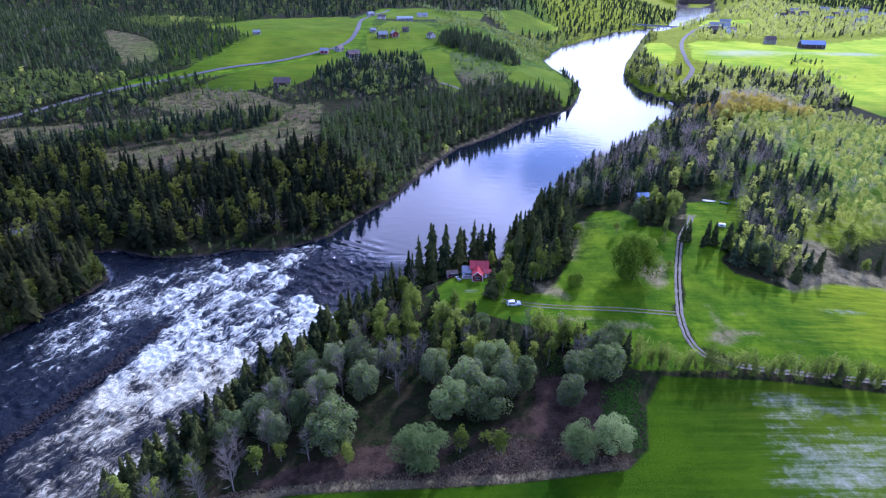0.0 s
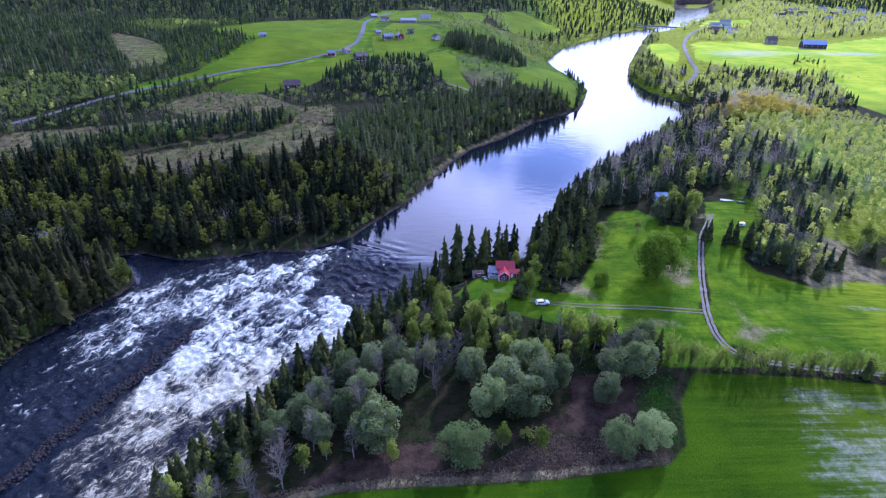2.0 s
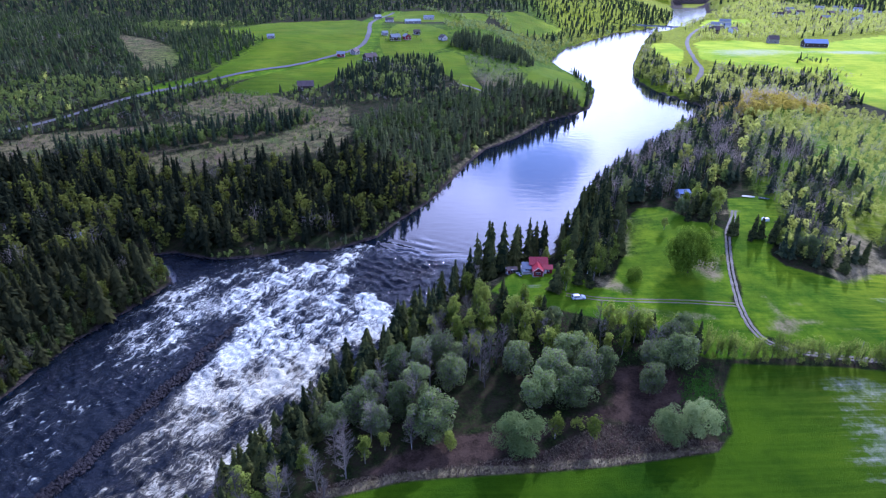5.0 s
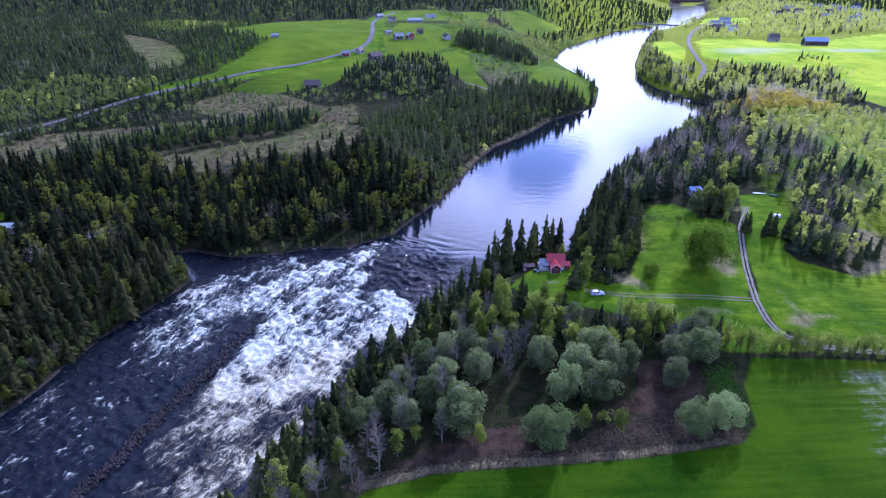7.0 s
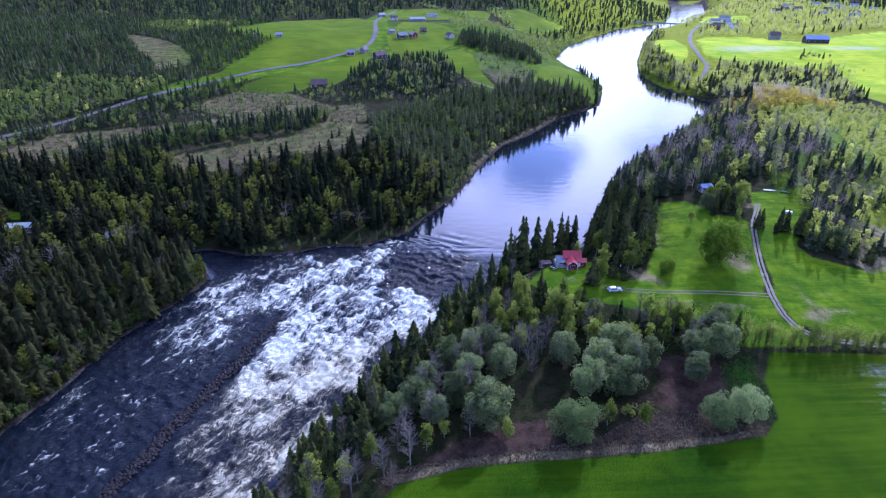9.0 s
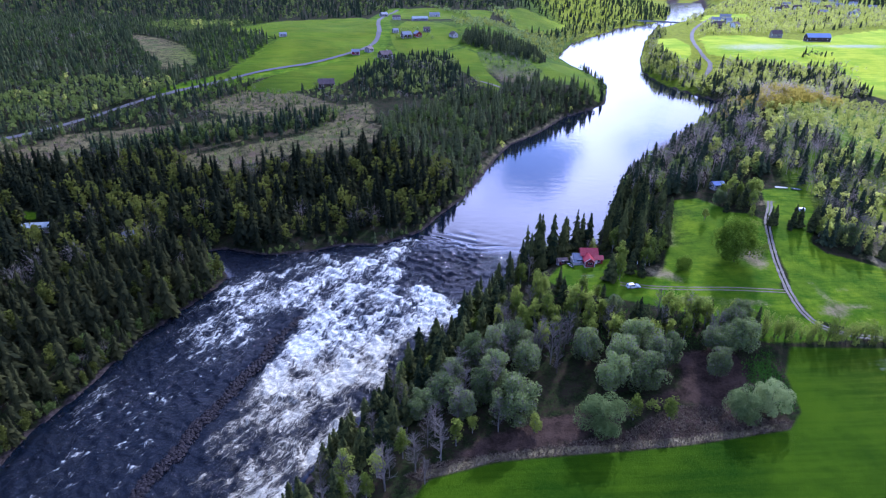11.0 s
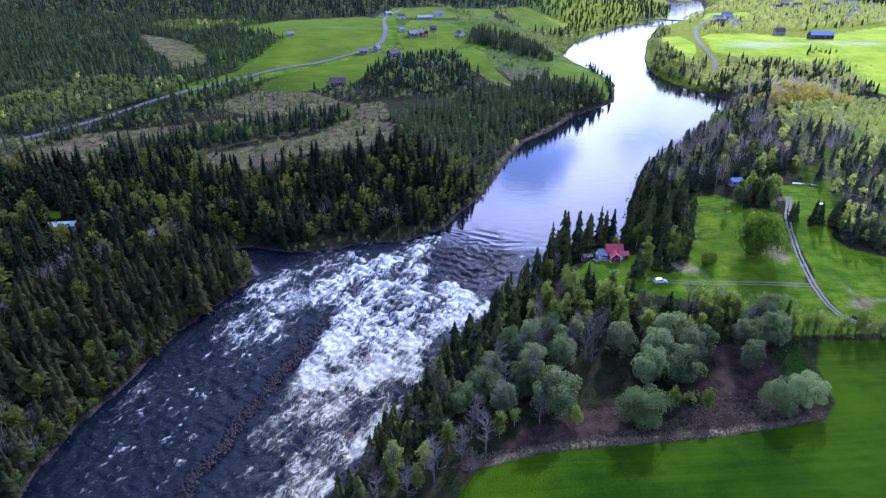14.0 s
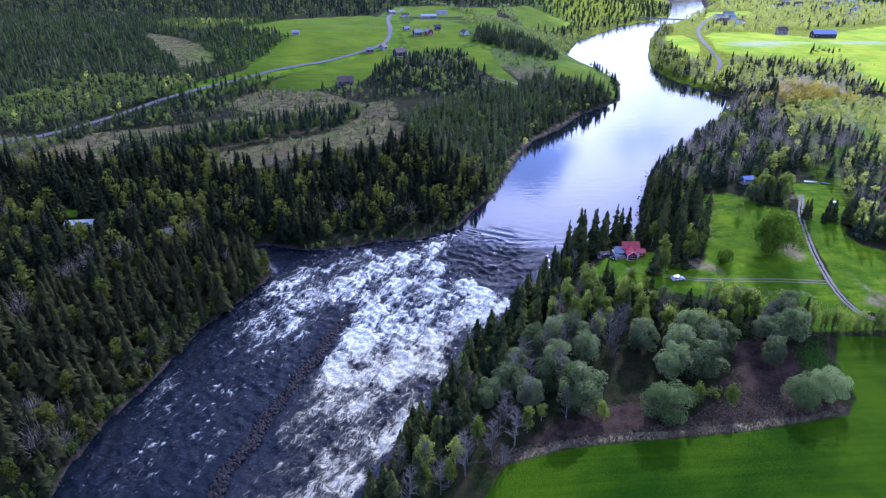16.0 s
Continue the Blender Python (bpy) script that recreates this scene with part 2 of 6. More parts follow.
    # yellow-green with the far right fields' sunlight and haze put in
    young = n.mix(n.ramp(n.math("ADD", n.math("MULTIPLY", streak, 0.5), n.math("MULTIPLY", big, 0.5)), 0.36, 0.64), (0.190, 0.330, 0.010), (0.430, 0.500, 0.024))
    c = over(field, c, n.mix(sun_tint, green, young), 0.24)
    patch = n.math("ADD", n.math("MULTIPLY", streak, 0.42), n.math("MULTIPLY", n.noise(0.25, 10, 0.8), 0.62))
    c = n.mix(n.ramp(n.math("ADD", pale, patch), 0.93, 1.24, 0.0, 0.66), c, silt)
    c = over(stone, c, rock)
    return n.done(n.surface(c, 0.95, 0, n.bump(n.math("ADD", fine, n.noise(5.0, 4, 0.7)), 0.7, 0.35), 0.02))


def water_material():
    n = Nodes("river_water")
    foam, rough_water, silt, wind = n.attribute("foam")
    # the current is bent by eddies, then drawn out along its heading
    eddy = n.t.nodes.new("ShaderNodeTexNoise")
    n.put(eddy.inputs["Vector"], n.pos)
    eddy.inputs["Scale"].default_value, eddy.inputs["Detail"].default_value = 0.16, 4
    off = n.t.nodes.new("ShaderNodeVectorMath"); off.operation = "MULTIPLY_ADD"
    n.put(off.inputs[0], eddy.outputs["Color"]); off.inputs[1].default_value = (5, 5, 0); n.put(off.inputs[2], n.pos)
    turned = []
    for axis in ((-0.15, -0.23, 0), (-0.83, 0.55, 0)):
        dot = n.t.nodes.new("ShaderNodeVectorMath"); dot.operation = "DOT_PRODUCT"
        n.put(dot.inputs[0], off.outputs[0]); dot.inputs[1].default_value = axis
        turned.append(dot.outputs["Value"])
    drawn = n.t.nodes.new("ShaderNodeCombineXYZ")
    n.put(drawn.inputs[0], turned[0]); n.put(drawn.inputs[1], turned[1])
    flow = drawn.outputs[0]

    def ridge(scale, detail, distortion, sharp=6.0):
        # thin lines where a noise crosses its middle
        v = n.math("ABSOLUTE", n.math("SUBTRACT", n.noise(scale, detail, 0.6, flow, distortion), 0.5))
        return n.math("SUBTRACT", 1.0, n.math("MULTIPLY", v, sharp), True)

    lumps = n.ramp(n.noise(0.45, 9, 0.72, flow, 0.8), 0.30, 0.70)
    veins, threads = ridge(0.30, 5, 0.9), ridge(0.85, 5, 0.9, 9.0)
    lace = n.math("ADD", n.math("MULTIPLY", lumps, 0.46), n.math("ADD", n.math("MULTIPLY", veins, 0.26), n.math("MULTIPLY", threads, 0.36)))
    spray = ridge(2.1, 4, 0.7, 8.0)
    lace = n.math("ADD", n.math("MULTIPLY", lace, 0.88), n.math("MULTIPLY", spray, 0.17))
    cover = n.math("SUBTRACT", n.math("ADD", lace, foam), 1.0)
    white = n.ramp(cover, 0.0, 0.22)
    thick = n.ramp(cover, 0.02, 0.52)
    deep = n.mix(n.ramp(n.noise(0.12, 3), 0.4, 0.7), (0.003, 0.006, 0.011), (0.007, 0.010, 0.014))
    bubbles = n.mix(silt, (0.088, 0.108, 0.114), (0.150, 0.146, 0.112))
    body = n.mix(n.ramp(n.math("ADD", foam, n.math("MULTIPLY", lumps, 0.25)), 0.30, 0.95, 0.0, 0.75), deep, bubbles)
    thin = n.mix(silt, (0.265, 0.285, 0.262), (0.26, 0.248, 0.180))
    full = n.mix(silt, (0.72, 0.76, 0.66), (0.60, 0.60, 0.46))
    colour = n.mix(white, body, n.mix(thick, thin, full))
    small = n.noise(0.95, 6, 0.7, n.scaled(0.6, 1.0, 1, 0.5), 0.4)
    calm = n.noise(0.25, 4, 0.6, n.scaled(0.5, 1.0, 1, 0.5))
    height = n.math("ADD", n.math("MULTIPLY", small, n.ramp(rough_water, 0.0, 0.5, 0.007, 0.60)), n.math("ADD", n.math("MULTIPLY", calm, 0.045), n.math("MULTIPLY", lace, n.math("MULTIPLY", white, 0.55))))
    gloss = n.math("ADD", n.math("MULTIPLY", white, 0.6), n.math("ADD", n.ramp(rough_water, 0.0, 1.0, 0.04, 0.12), n.math("MULTIPLY", wind, 0.10)))
    shader = n.surface(colour, gloss, 0, n.bump(height, 0.9, 1.3), 0.5)
    n.put(shader.node.inputs["Specular IOR Level"], n.ramp(rough_water, 0.1, 0.4, 0.9, 0.27))
    shader.node.inputs["IOR"].default_value = 1.33
    return n.done(shader)


M_GROUND, M_WATER = ground_material(), water_material()
M_ROCK = plain("wet_rock", (0.014, 0.0125, 0.014), 0.75, grain=1.2, vary=0.6, bump=0.4, spec=0.12)
M_GRAVEL = plain("gravel", (0.115, 0.108, 0.082), 0.95, grain=1.2, vary=0.35, bump=0.3)
M_RUT = plain("wheel_rut_gravel", (0.150, 0.140, 0.112), 0.95, grain=1.2, vary=0.4, bump=0.3)
M_TRACK = plain("track_earth", (0.130, 0.122, 0.066), 0.95, grain=1.2, vary=0.4, bump=0.3)
M_ASPHALT = plain("worn_asphalt", (0.062, 0.064, 0.066), 0.85, grain=0.8, vary=0.25)
M_RED = plain("red_timber", (0.20, 0.020, 0.024), 0.75, grain=4, vary=0.2)
M_RED_ROOF = plain("red_metal_roof", (0.33, 0.028, 0.036), 0.28, grain=1.5, vary=0.15, spec=0.5)
M_GREY_ROOF = plain("grey_metal_roof", (0.20, 0.22, 0.25), 0.7, grain=1.5, vary=0.2, spec=0.3)
M_BLUE_ROOF = plain("blue_metal_roof", (0.20, 0.27, 0.46), 0.55, grain=1.5, vary=0.15, spec=0.5)
M_BROWN_ROOF = plain("brown_roof_tiles", (0.095, 0.070, 0.066), 0.8, grain=3, vary=0.3)
M_PALE_ROOF = plain("pale_metal_roof", (0.30, 0.35, 0.34), 0.65, grain=1.5, vary=0.15, spec=0.3)
M_WHITE = plain("white_paint", (0.78, 0.78, 0.77), 0.5, grain=3, vary=0.05)
M_DARK_TIMBER = plain("dark_timber", (0.050, 0.032, 0.030), 0.8, grain=4, vary=0.3)
M_PALE_WALL = plain("pale_wall", (0.55, 0.50, 0.45), 0.8, grain=2, vary=0.12)
M_GREY_TIMBER = plain("grey_timber", (0.22, 0.20, 0.19), 0.85, grain=4, vary=0.25)
M_GLASS = plain("window_glass", (0.02, 0.025, 0.03), 0.08, grain=1, vary=0.1, spec=0.6)
M_CAR = plain("white_car_paint", (0.80, 0.81, 0.83), 0.25, grain=1, vary=0.03, spec=0.6)
M_RUBBER = plain("black_rubber", (0.018, 0.018, 0.018), 0.8, grain=5, vary=0.2)
M_BOAT = plain("dark_green_boat_paint", (0.035, 0.060, 0.055), 0.4, grain=3, vary=0.2)
M_CONCRETE = plain("concrete", (0.36, 0.35, 0.34), 0.85, grain=2, vary=0.15)


# ---------------------------------------------------------------- plan of the valley
LEFT_BANK = [(-170, -60), (-165, 20), (-158, 60), (-154, 95), (-152, 118), (-146, 134), (-140, 160), (-131, 178), (-122, 194), (-120, 201), (-127, 211),
             (-143, 220), (-128, 224), (-109, 217), (-91, 219), (-78, 225), (-63, 224), (-44, 237), (-33, 258), (-20, 280), (-5, 318), (6, 346), (19, 373), (35, 391),
             (49, 409), (73, 446), (99, 470), (118, 489), (135, 538), (146, 576), (147, 630), (140, 690), (139, 750), (186, 868), (236, 946),
             (320, 1068), (411, 1150), (462, 1212), (552, 1410), (640, 1640), (740, 1900)]
RIGHT_BANK = [(860, 1900), (735, 1640), (640, 1420), (548, 1225), (478, 1140), (393, 1016), (306, 907), (231, 722), (206, 645), (200, 600), (202, 560), (210, 525),
              (222, 490), (208, 455), (160, 401), (113, 350), (71, 303), (48, 256), (39, 228), (20, 210), (0, 205), (-11, 192), (-24, 174), (-41, 150),
              (-53, 135), (-62, 122), (-70, 109), (-77, 97), (-84, 86), (-90, 60), (-95, 20), (-100, -60)]
RIVER = np.array(LEFT_BANK + RIGHT_BANK, float)


def inside(poly, x, y):
    """Which of the points (x, y) lie inside a polygon."""
    poly, x, y = np.asarray(poly, float), np.asarray(x, float), np.asarray(y, float)
    odd = np.zeros(x.shape, bool)
    for (ax, ay), (bx, by) in zip(poly, np.roll(poly, -1, 0)):
        if ay != by:
            odd ^= ((ay > y) != (by > y)) & (x < (bx - ax) * (y - ay) / (by - ay) + ax)
    return odd


def to_line(line, x, y, closed=False):
    """Distance of the points to a polyline."""
    line, x, y = np.asarray(line, float), np.asarray(x, float), np.asarray(y, float)
    ends = np.roll(line, -1, 0) if closed else line[1:]
    best = np.full(x.shape, 1e9)
    for (ax, ay), (bx, by) in zip(line, ends):
        dx, dy = bx - ax, by - ay
        s = np.clip(((x - ax) * dx + (y - ay) * dy) / (dx * dx + dy * dy), 0, 1)
        best = np.minimum(best, (x - ax - s * dx) ** 2 + (y - ay - s * dy) ** 2)
    return np.sqrt(best)


def smooth(a, b, v):
    s = np.clip((np.asarray(v, float) - a) / (b - a), 0, 1)
    return s * s * (3 - 2 * s)


def bump(x, y, cx, cy, sx, sy, turn=0.0):
    c, s = math.cos(turn), math.sin(turn)
    u, v = (x - cx) * c + (y - cy) * s, -(x - cx) * s + (y - cy) * c
    return np.exp(-0.5 * ((u / sx) ** 2 + (v / sy) ** 2))


def waves(x, y, size, seed=0):
    """Cheap rolling unevenness, about -1 to 1."""
    r = np.random.RandomState(seed)
    total = 0
    for k in range(5):
        a, p, q = r.uniform(0, 6.28), r.uniform(0, 6.28), r.uniform(0.7, 1.6)
        total = total + np.sin((x * math.cos(a) + y * math.sin(a)) * 6.28 * q / size + p + 0.8 * np.sin((x * math.sin(a) - y * math.cos(a)) * 4.1 / size))
    return total / 3


def water_level(x, y):
    """The pool lies at 0; below the lip of the rapids the river falls by some three metres."""
    along = y + 0.25 * x
    return -3.2 * smooth(205, 110, along)


def land(x, y):
    """Height of the dry land, left and right of the river."""
    u = y - 0.35 * x
    left = np.interp(u, (0, 250, 312, 366, 437, 506, 625, 720, 800, 900, 1000, 1300, 2000, 5000), (1, 2.5, 5, 9.4, 15.5, 20, 29, 37, 38, 36, 36, 44, 75, 160))
    left = left + 30 * smooth(-300, -900, x) * smooth(250, 900, y) + 1.2 * waves(x, y, 130, 3)
    right = 4.2 + 1.5 * smooth(100, 160, y) + 6.5 * bump(x, y, 92, 222, 36, 48) + 17 * bump(x, y, 172, 318, 44, 70, -0.35) + 13 * bump(x, y, 212, 392, 38, 22, 0.61) + 3 * bump(x, y, 24, 172, 26, 20)
    right = right + 14 * smooth(540, 700, y) + 16 * smooth(1000, 1800, y) + 110 * smooth(1700, 4500, y) + 0.35 * waves(x, y, 60, 5) - 2.5 * smooth(110, 190, x) * smooth(260, 200, y)
    side = smooth(-25, 25, x - np.interp(y, (-60, 60, 120, 205, 255, 300, 400, 500, 580, 720, 900, 1150, 1700), (-130, -120, -100, -40, 15, 40, 108, 178, 180, 190, 270, 460, 840)))
    return left * (1 - side) + right * side


def terrain(x, y):
    """Height of the ground, with the river's bed and banks cut into it."""
    x, y = np.asarray(x, float), np.asarray(y, float)
    d = to_line(RIVER, x, y, True) + 0.9 * waves(x, y, 17, 8)
    wet, w = inside(RIVER, x, y), water_level(x, y)
    d = np.where(wet, -np.abs(d), np.abs(d))
    bank = w + 1.5 * smooth(-1, 6, d) + 0.02 * d
    high = land(x, y)
    slope = 20 + (75 * smooth(490, 600, y) + 95 * smooth(760, 900, y)) * smooth(0, -60, x - np.interp(y, (600, 745, 900, 1057, 1212, 1640), (180, 190, 265, 375, 510, 690)))
    z = bank + (high - bank) * smooth(0, 1, (d - 2) / (slope - 2))
    return np.where(d < 0, w - np.minimum(3.0, 0.1 - d * 0.5), z)


# ---------------------------------------------------------------- builders
def mesh_from(name, verts, faces, materials, mats=None, smooth_faces=False):
    """A mesh from arrays of vertices and of triangles or quads."""
    me = bpy.data.meshes.new(name)
    verts, faces = np.asarray(verts, np.float32), np.asarray(faces, np.int32)
    n, k = faces.shape
    me.vertices.add(len(verts)); me.vertices.foreach_set("co", verts.ravel())
    me.loops.add(n * k); me.loops.foreach_set("vertex_index", faces.ravel())
    me.polygons.add(n); me.polygons.foreach_set("loop_start", np.arange(0, n * k, k, dtype=np.int32))
    for m in materials:
        me.materials.append(m)
    if mats is not None:
        me.polygons.foreach_set("material_index", np.asarray(mats, np.int32))
    me.polygons.foreach_set("use_smooth", np.full(n, smooth_faces))
    me.update(calc_edges=True)
    me.validate()
    return me


def part(name, bm, material, parent, label=""):
    """Links a bmesh, or a ready mesh, as one mesh object under a thing."""
    if isinstance(bm, bmesh.types.BMesh):
        me = bpy.data.meshes.new(name)
        bm.to_mesh(me); bm.free()
        me.materials.append(material)
    else:
        me = bm
    ob = new(name, me)
    ob.parent = parent
    return tagged(ob, label)


def height(x, y):
    return float(terrain(np.array([x]), np.array([y]))[0])


def paint(me, name, *channels):
    a = me.color_attributes.new(name, "FLOAT_COLOR", "POINT")
    a.data.foreach_set("color", np.stack(channels, 1).astype(np.float32).ravel())


# ---------------------------------------------------------------- open land, tracks
NEAR_FIELD = [(-70, 20), (-56, 76), (-46, 91), (-30, 95), (-12, 96), (4, 97), (18, 98), (31, 99.5), (46, 101.5), (53, 108), (57, 122), (65, 134), (94, 131.5), (126, 126.5), (170, 118), (260, 60), (260, 10)]
YARD = [(-1, 176), (6, 186), (14, 191), (30, 188), (34, 174), (50, 172), (79, 168), (77, 146), (60, 146), (40, 152), (28, 157), (8, 166)]
BACK_MEADOW = [(36, 172), (52, 171), (81, 166), (86, 182), (91, 196), (97, 211), (94, 217), (88, 219), (86, 228), (82, 238), (72, 240), (62, 229), (56, 211), (50, 195), (44, 180)]
RIGHT_MEADOW = [(80, 146), (80, 160), (86, 172), (91, 190), (99, 208), (112, 240), (134, 242), (122, 212), (106, 192), (108, 184), (124, 176), (140, 182), (163, 183), (200, 188), (260, 190), (300, 150), (200, 124), (128, 131), (96, 136.5)]
LEFT_CLEARING = [(-360, 300), (-360, 345), (-277, 344), (-237, 358), (-161, 388), (-76, 430), (-70, 392), (-135, 352), (-176, 326), (-255, 304)]
LEFT_STRIP = [(-180, 322), (-146, 335), (-118, 354), (-87, 390), (-66, 380), (-70, 346), (-83, 336), (-114, 328), (-136, 314), (-145, 302), (-172, 300)]
LEFT_OLD_CLEARING = [(-333, 664), (-261, 603), (-223, 532), (-247, 507), (-294, 582)]
FIELD_A = [(-203, 478), (-196, 520), (-181, 600), (-178, 640), (-244, 697), (-205, 815), (-109, 867), (-84, 790), (-78, 680), (-86, 610), (-110, 578), (-150, 530), (-175, 503)]
FIELD_B = [(-177, 462), (-143, 520), (-101, 566), (-80, 590), (-78, 540), (-102, 475), (-143, 444)]
FIELD_C = [(-66, 690), (-62, 629), (-52, 565), (-23, 592), (7, 640), (10, 716), (-20, 790), (-46, 800)]
FIELD_D = [(-7, 600), (10, 618), (20, 596), (20, 556), (22, 522), (28, 472), (20, 456), (7, 506), (-3, 536)]
FIELD_E = [(60, 501), (76, 545), (100, 615), (126, 662), (136, 640), (134, 580), (121, 505), (112, 488), (89, 488), (70, 489)]
FIELD_F = [(-60, 830), (60, 850), (90, 1000), (-50, 1010)]
FAR_FIELD_A = [(262, 760), (292, 775), (280, 700), (262, 654), (235, 612), (238, 680)]
FAR_FIELD_B = [(280, 655), (326, 777), (345, 790), (402, 790), (440, 745), (631, 861), (760, 800), (520, 560), (375, 440), (345, 447), (350, 487), (388, 596), (346, 605), (312, 618)]
FAR_FIELD_C = [(420, 980), (520, 1000), (560, 1100), (480, 1090)]
FAR_FIELD_D = [(120, 900), (170, 930), (215, 1010), (150, 1080), (90, 1020)]
SILT = [(80, 118), (92, 131), (126, 128), (132, 112), (116, 84), (92, 74), (72, 84), (68, 96), (76, 106)]
FIELDS = [NEAR_FIELD, FIELD_A, FIELD_B, FIELD_C, FIELD_D, FIELD_E, FIELD_F, FAR_FIELD_A, FAR_FIELD_B, FAR_FIELD_C, FAR_FIELD_D]
HERBS = [(47, 106), (42, 116), (46, 128), (60, 136), (57, 122), (53, 108)]
HEDGE_STRIP = [(40, 150), (80, 147), (80, 139), (96, 136), (60, 136), (46, 143)]
COTTAGE_LAWN = [(-236, 246), (-210, 245), (-212, 252), (-238, 255)]
ROUGH_OPEN = [COTTAGE_LAWN, HEDGE_STRIP, YARD, BACK_MEADOW, RIGHT_MEADOW]
LEFT_BRUSH = [(-159, 388), (-200, 418), (-171, 454), (-127, 445), (-91, 416), (-84, 387), (-105, 368), (-131, 384)]
LEFT_YOUNG = [(-331, 436), (-310, 480), (-227, 468), (-212, 440), (-251, 398), (-292, 366), (-330, 360)]
LEFT_YOUNG_FAR = [(-357, 740), (-330, 800), (-240, 790), (-230, 770), (-277, 660)]
FIELD_SCRUB = [(20, 556), (26, 514), (30, 488), (54, 488), (70, 540), (62, 580), (34, 594), (20, 590)]
FELLED = [FIELD_SCRUB, LEFT_CLEARING, LEFT_STRIP, LEFT_OLD_CLEARING, LEFT_BRUSH]
HILLSIDE = [(118, 190), (150, 200), (190, 218), (260, 250), (320, 340), (330, 430), (250, 450), (200, 390), (150, 310), (124, 250)]
GROVE = [(-40, 97), (-12, 100), (4, 106), (12, 112), (24, 114), (40, 108), (50, 122), (46, 134), (30, 134), (26, 120), (8, 112), (-12, 110), (-30, 104)]
OAK_FLOOR = [(68, 181), (66, 192), (72, 204), (80, 207), (87, 196), (85, 182), (80, 173), (75, 175)]
DRY = [[(-52, 92), (-44, 96), (-14, 99.5), (4, 103), (20, 112), (30, 112), (40, 106), (52, 104), (46, 101), (18, 97), (-12, 95), (-30, 94), (-46, 90)],
       [(35, 174), (36, 183), (42, 183), (51, 171), (46, 168)], [(72, 186), (78, 198), (87, 196), (85, 182), (80, 174), (75, 177)], [(50, 196), (55, 216), (64, 234), (68, 230), (60, 212), (56, 196)], [(120, 182), (123, 174), (130, 174), (140, 180), (163, 180), (210, 184), (210, 196), (168, 193), (154, 195), (159, 207), (157, 216), (146, 215), (133, 196)], [(103, 222), (100, 226), (106, 229), (113, 227), (108, 223)],
       [(-6, 178), (-1, 190), (6, 190), (4, 182)]]
FARM_ROAD = [(109, 227), (104.5, 219), (97.5, 209), (89, 188), (83.5, 172), (79, 158), (78, 147), (81, 140.5), (92, 136), (128, 131), (200, 121), (300, 100)]
YARD_TRACK = [(24, 169.5), (32, 167), (44, 165.5), (63, 164), (80, 161)]
LEFT_ROAD = [(-420, 250), (-330, 310), (-277, 342), (-261, 372), (-242, 410), (-216, 444), (-189, 491), (-150, 527), (-108, 576), (-84, 610), (-76, 679), (-84, 797), (-72, 912), (-60, 1000)]
RIGHT_ROAD = [(232, 560), (268, 612), (272, 654), (303, 749), (354, 859), (413, 956), (480, 1060)]
FIELD_PATH = [(8, 495), (22, 478), (34, 455)]


def any_inside(polys, x, y):
    r = np.zeros(np.shape(x), bool)
    for p in polys:
        r |= inside(p, x, y)
    return r


def soft_inside(polys, x, y, edge=1.2):
    r = np.zeros(np.shape(x))
    for p in polys:
        d = to_line(p, x, y, True)
        r = np.maximum(r, np.clip(0.5 + np.where(inside(p, x, y), d, -d) / (2 * edge), 0, 1))
    return r


def spread(*runs):
    """Grid lines: (from, to, step) runs joined."""
    return np.unique(np.concatenate([np.arange(a, b + 0.001, s) for a, b, s in runs]))


def grid(xs, ys):
    x, y = np.meshgrid(xs, ys)
    i = np.arange(x.size).reshape(x.shape)
    return x.ravel(), y.ravel(), np.stack([i[:-1, :-1].ravel(), i[:-1, 1:].ravel(), i[1:, 1:].ravel(), i[1:, :-1].ravel()], 1)


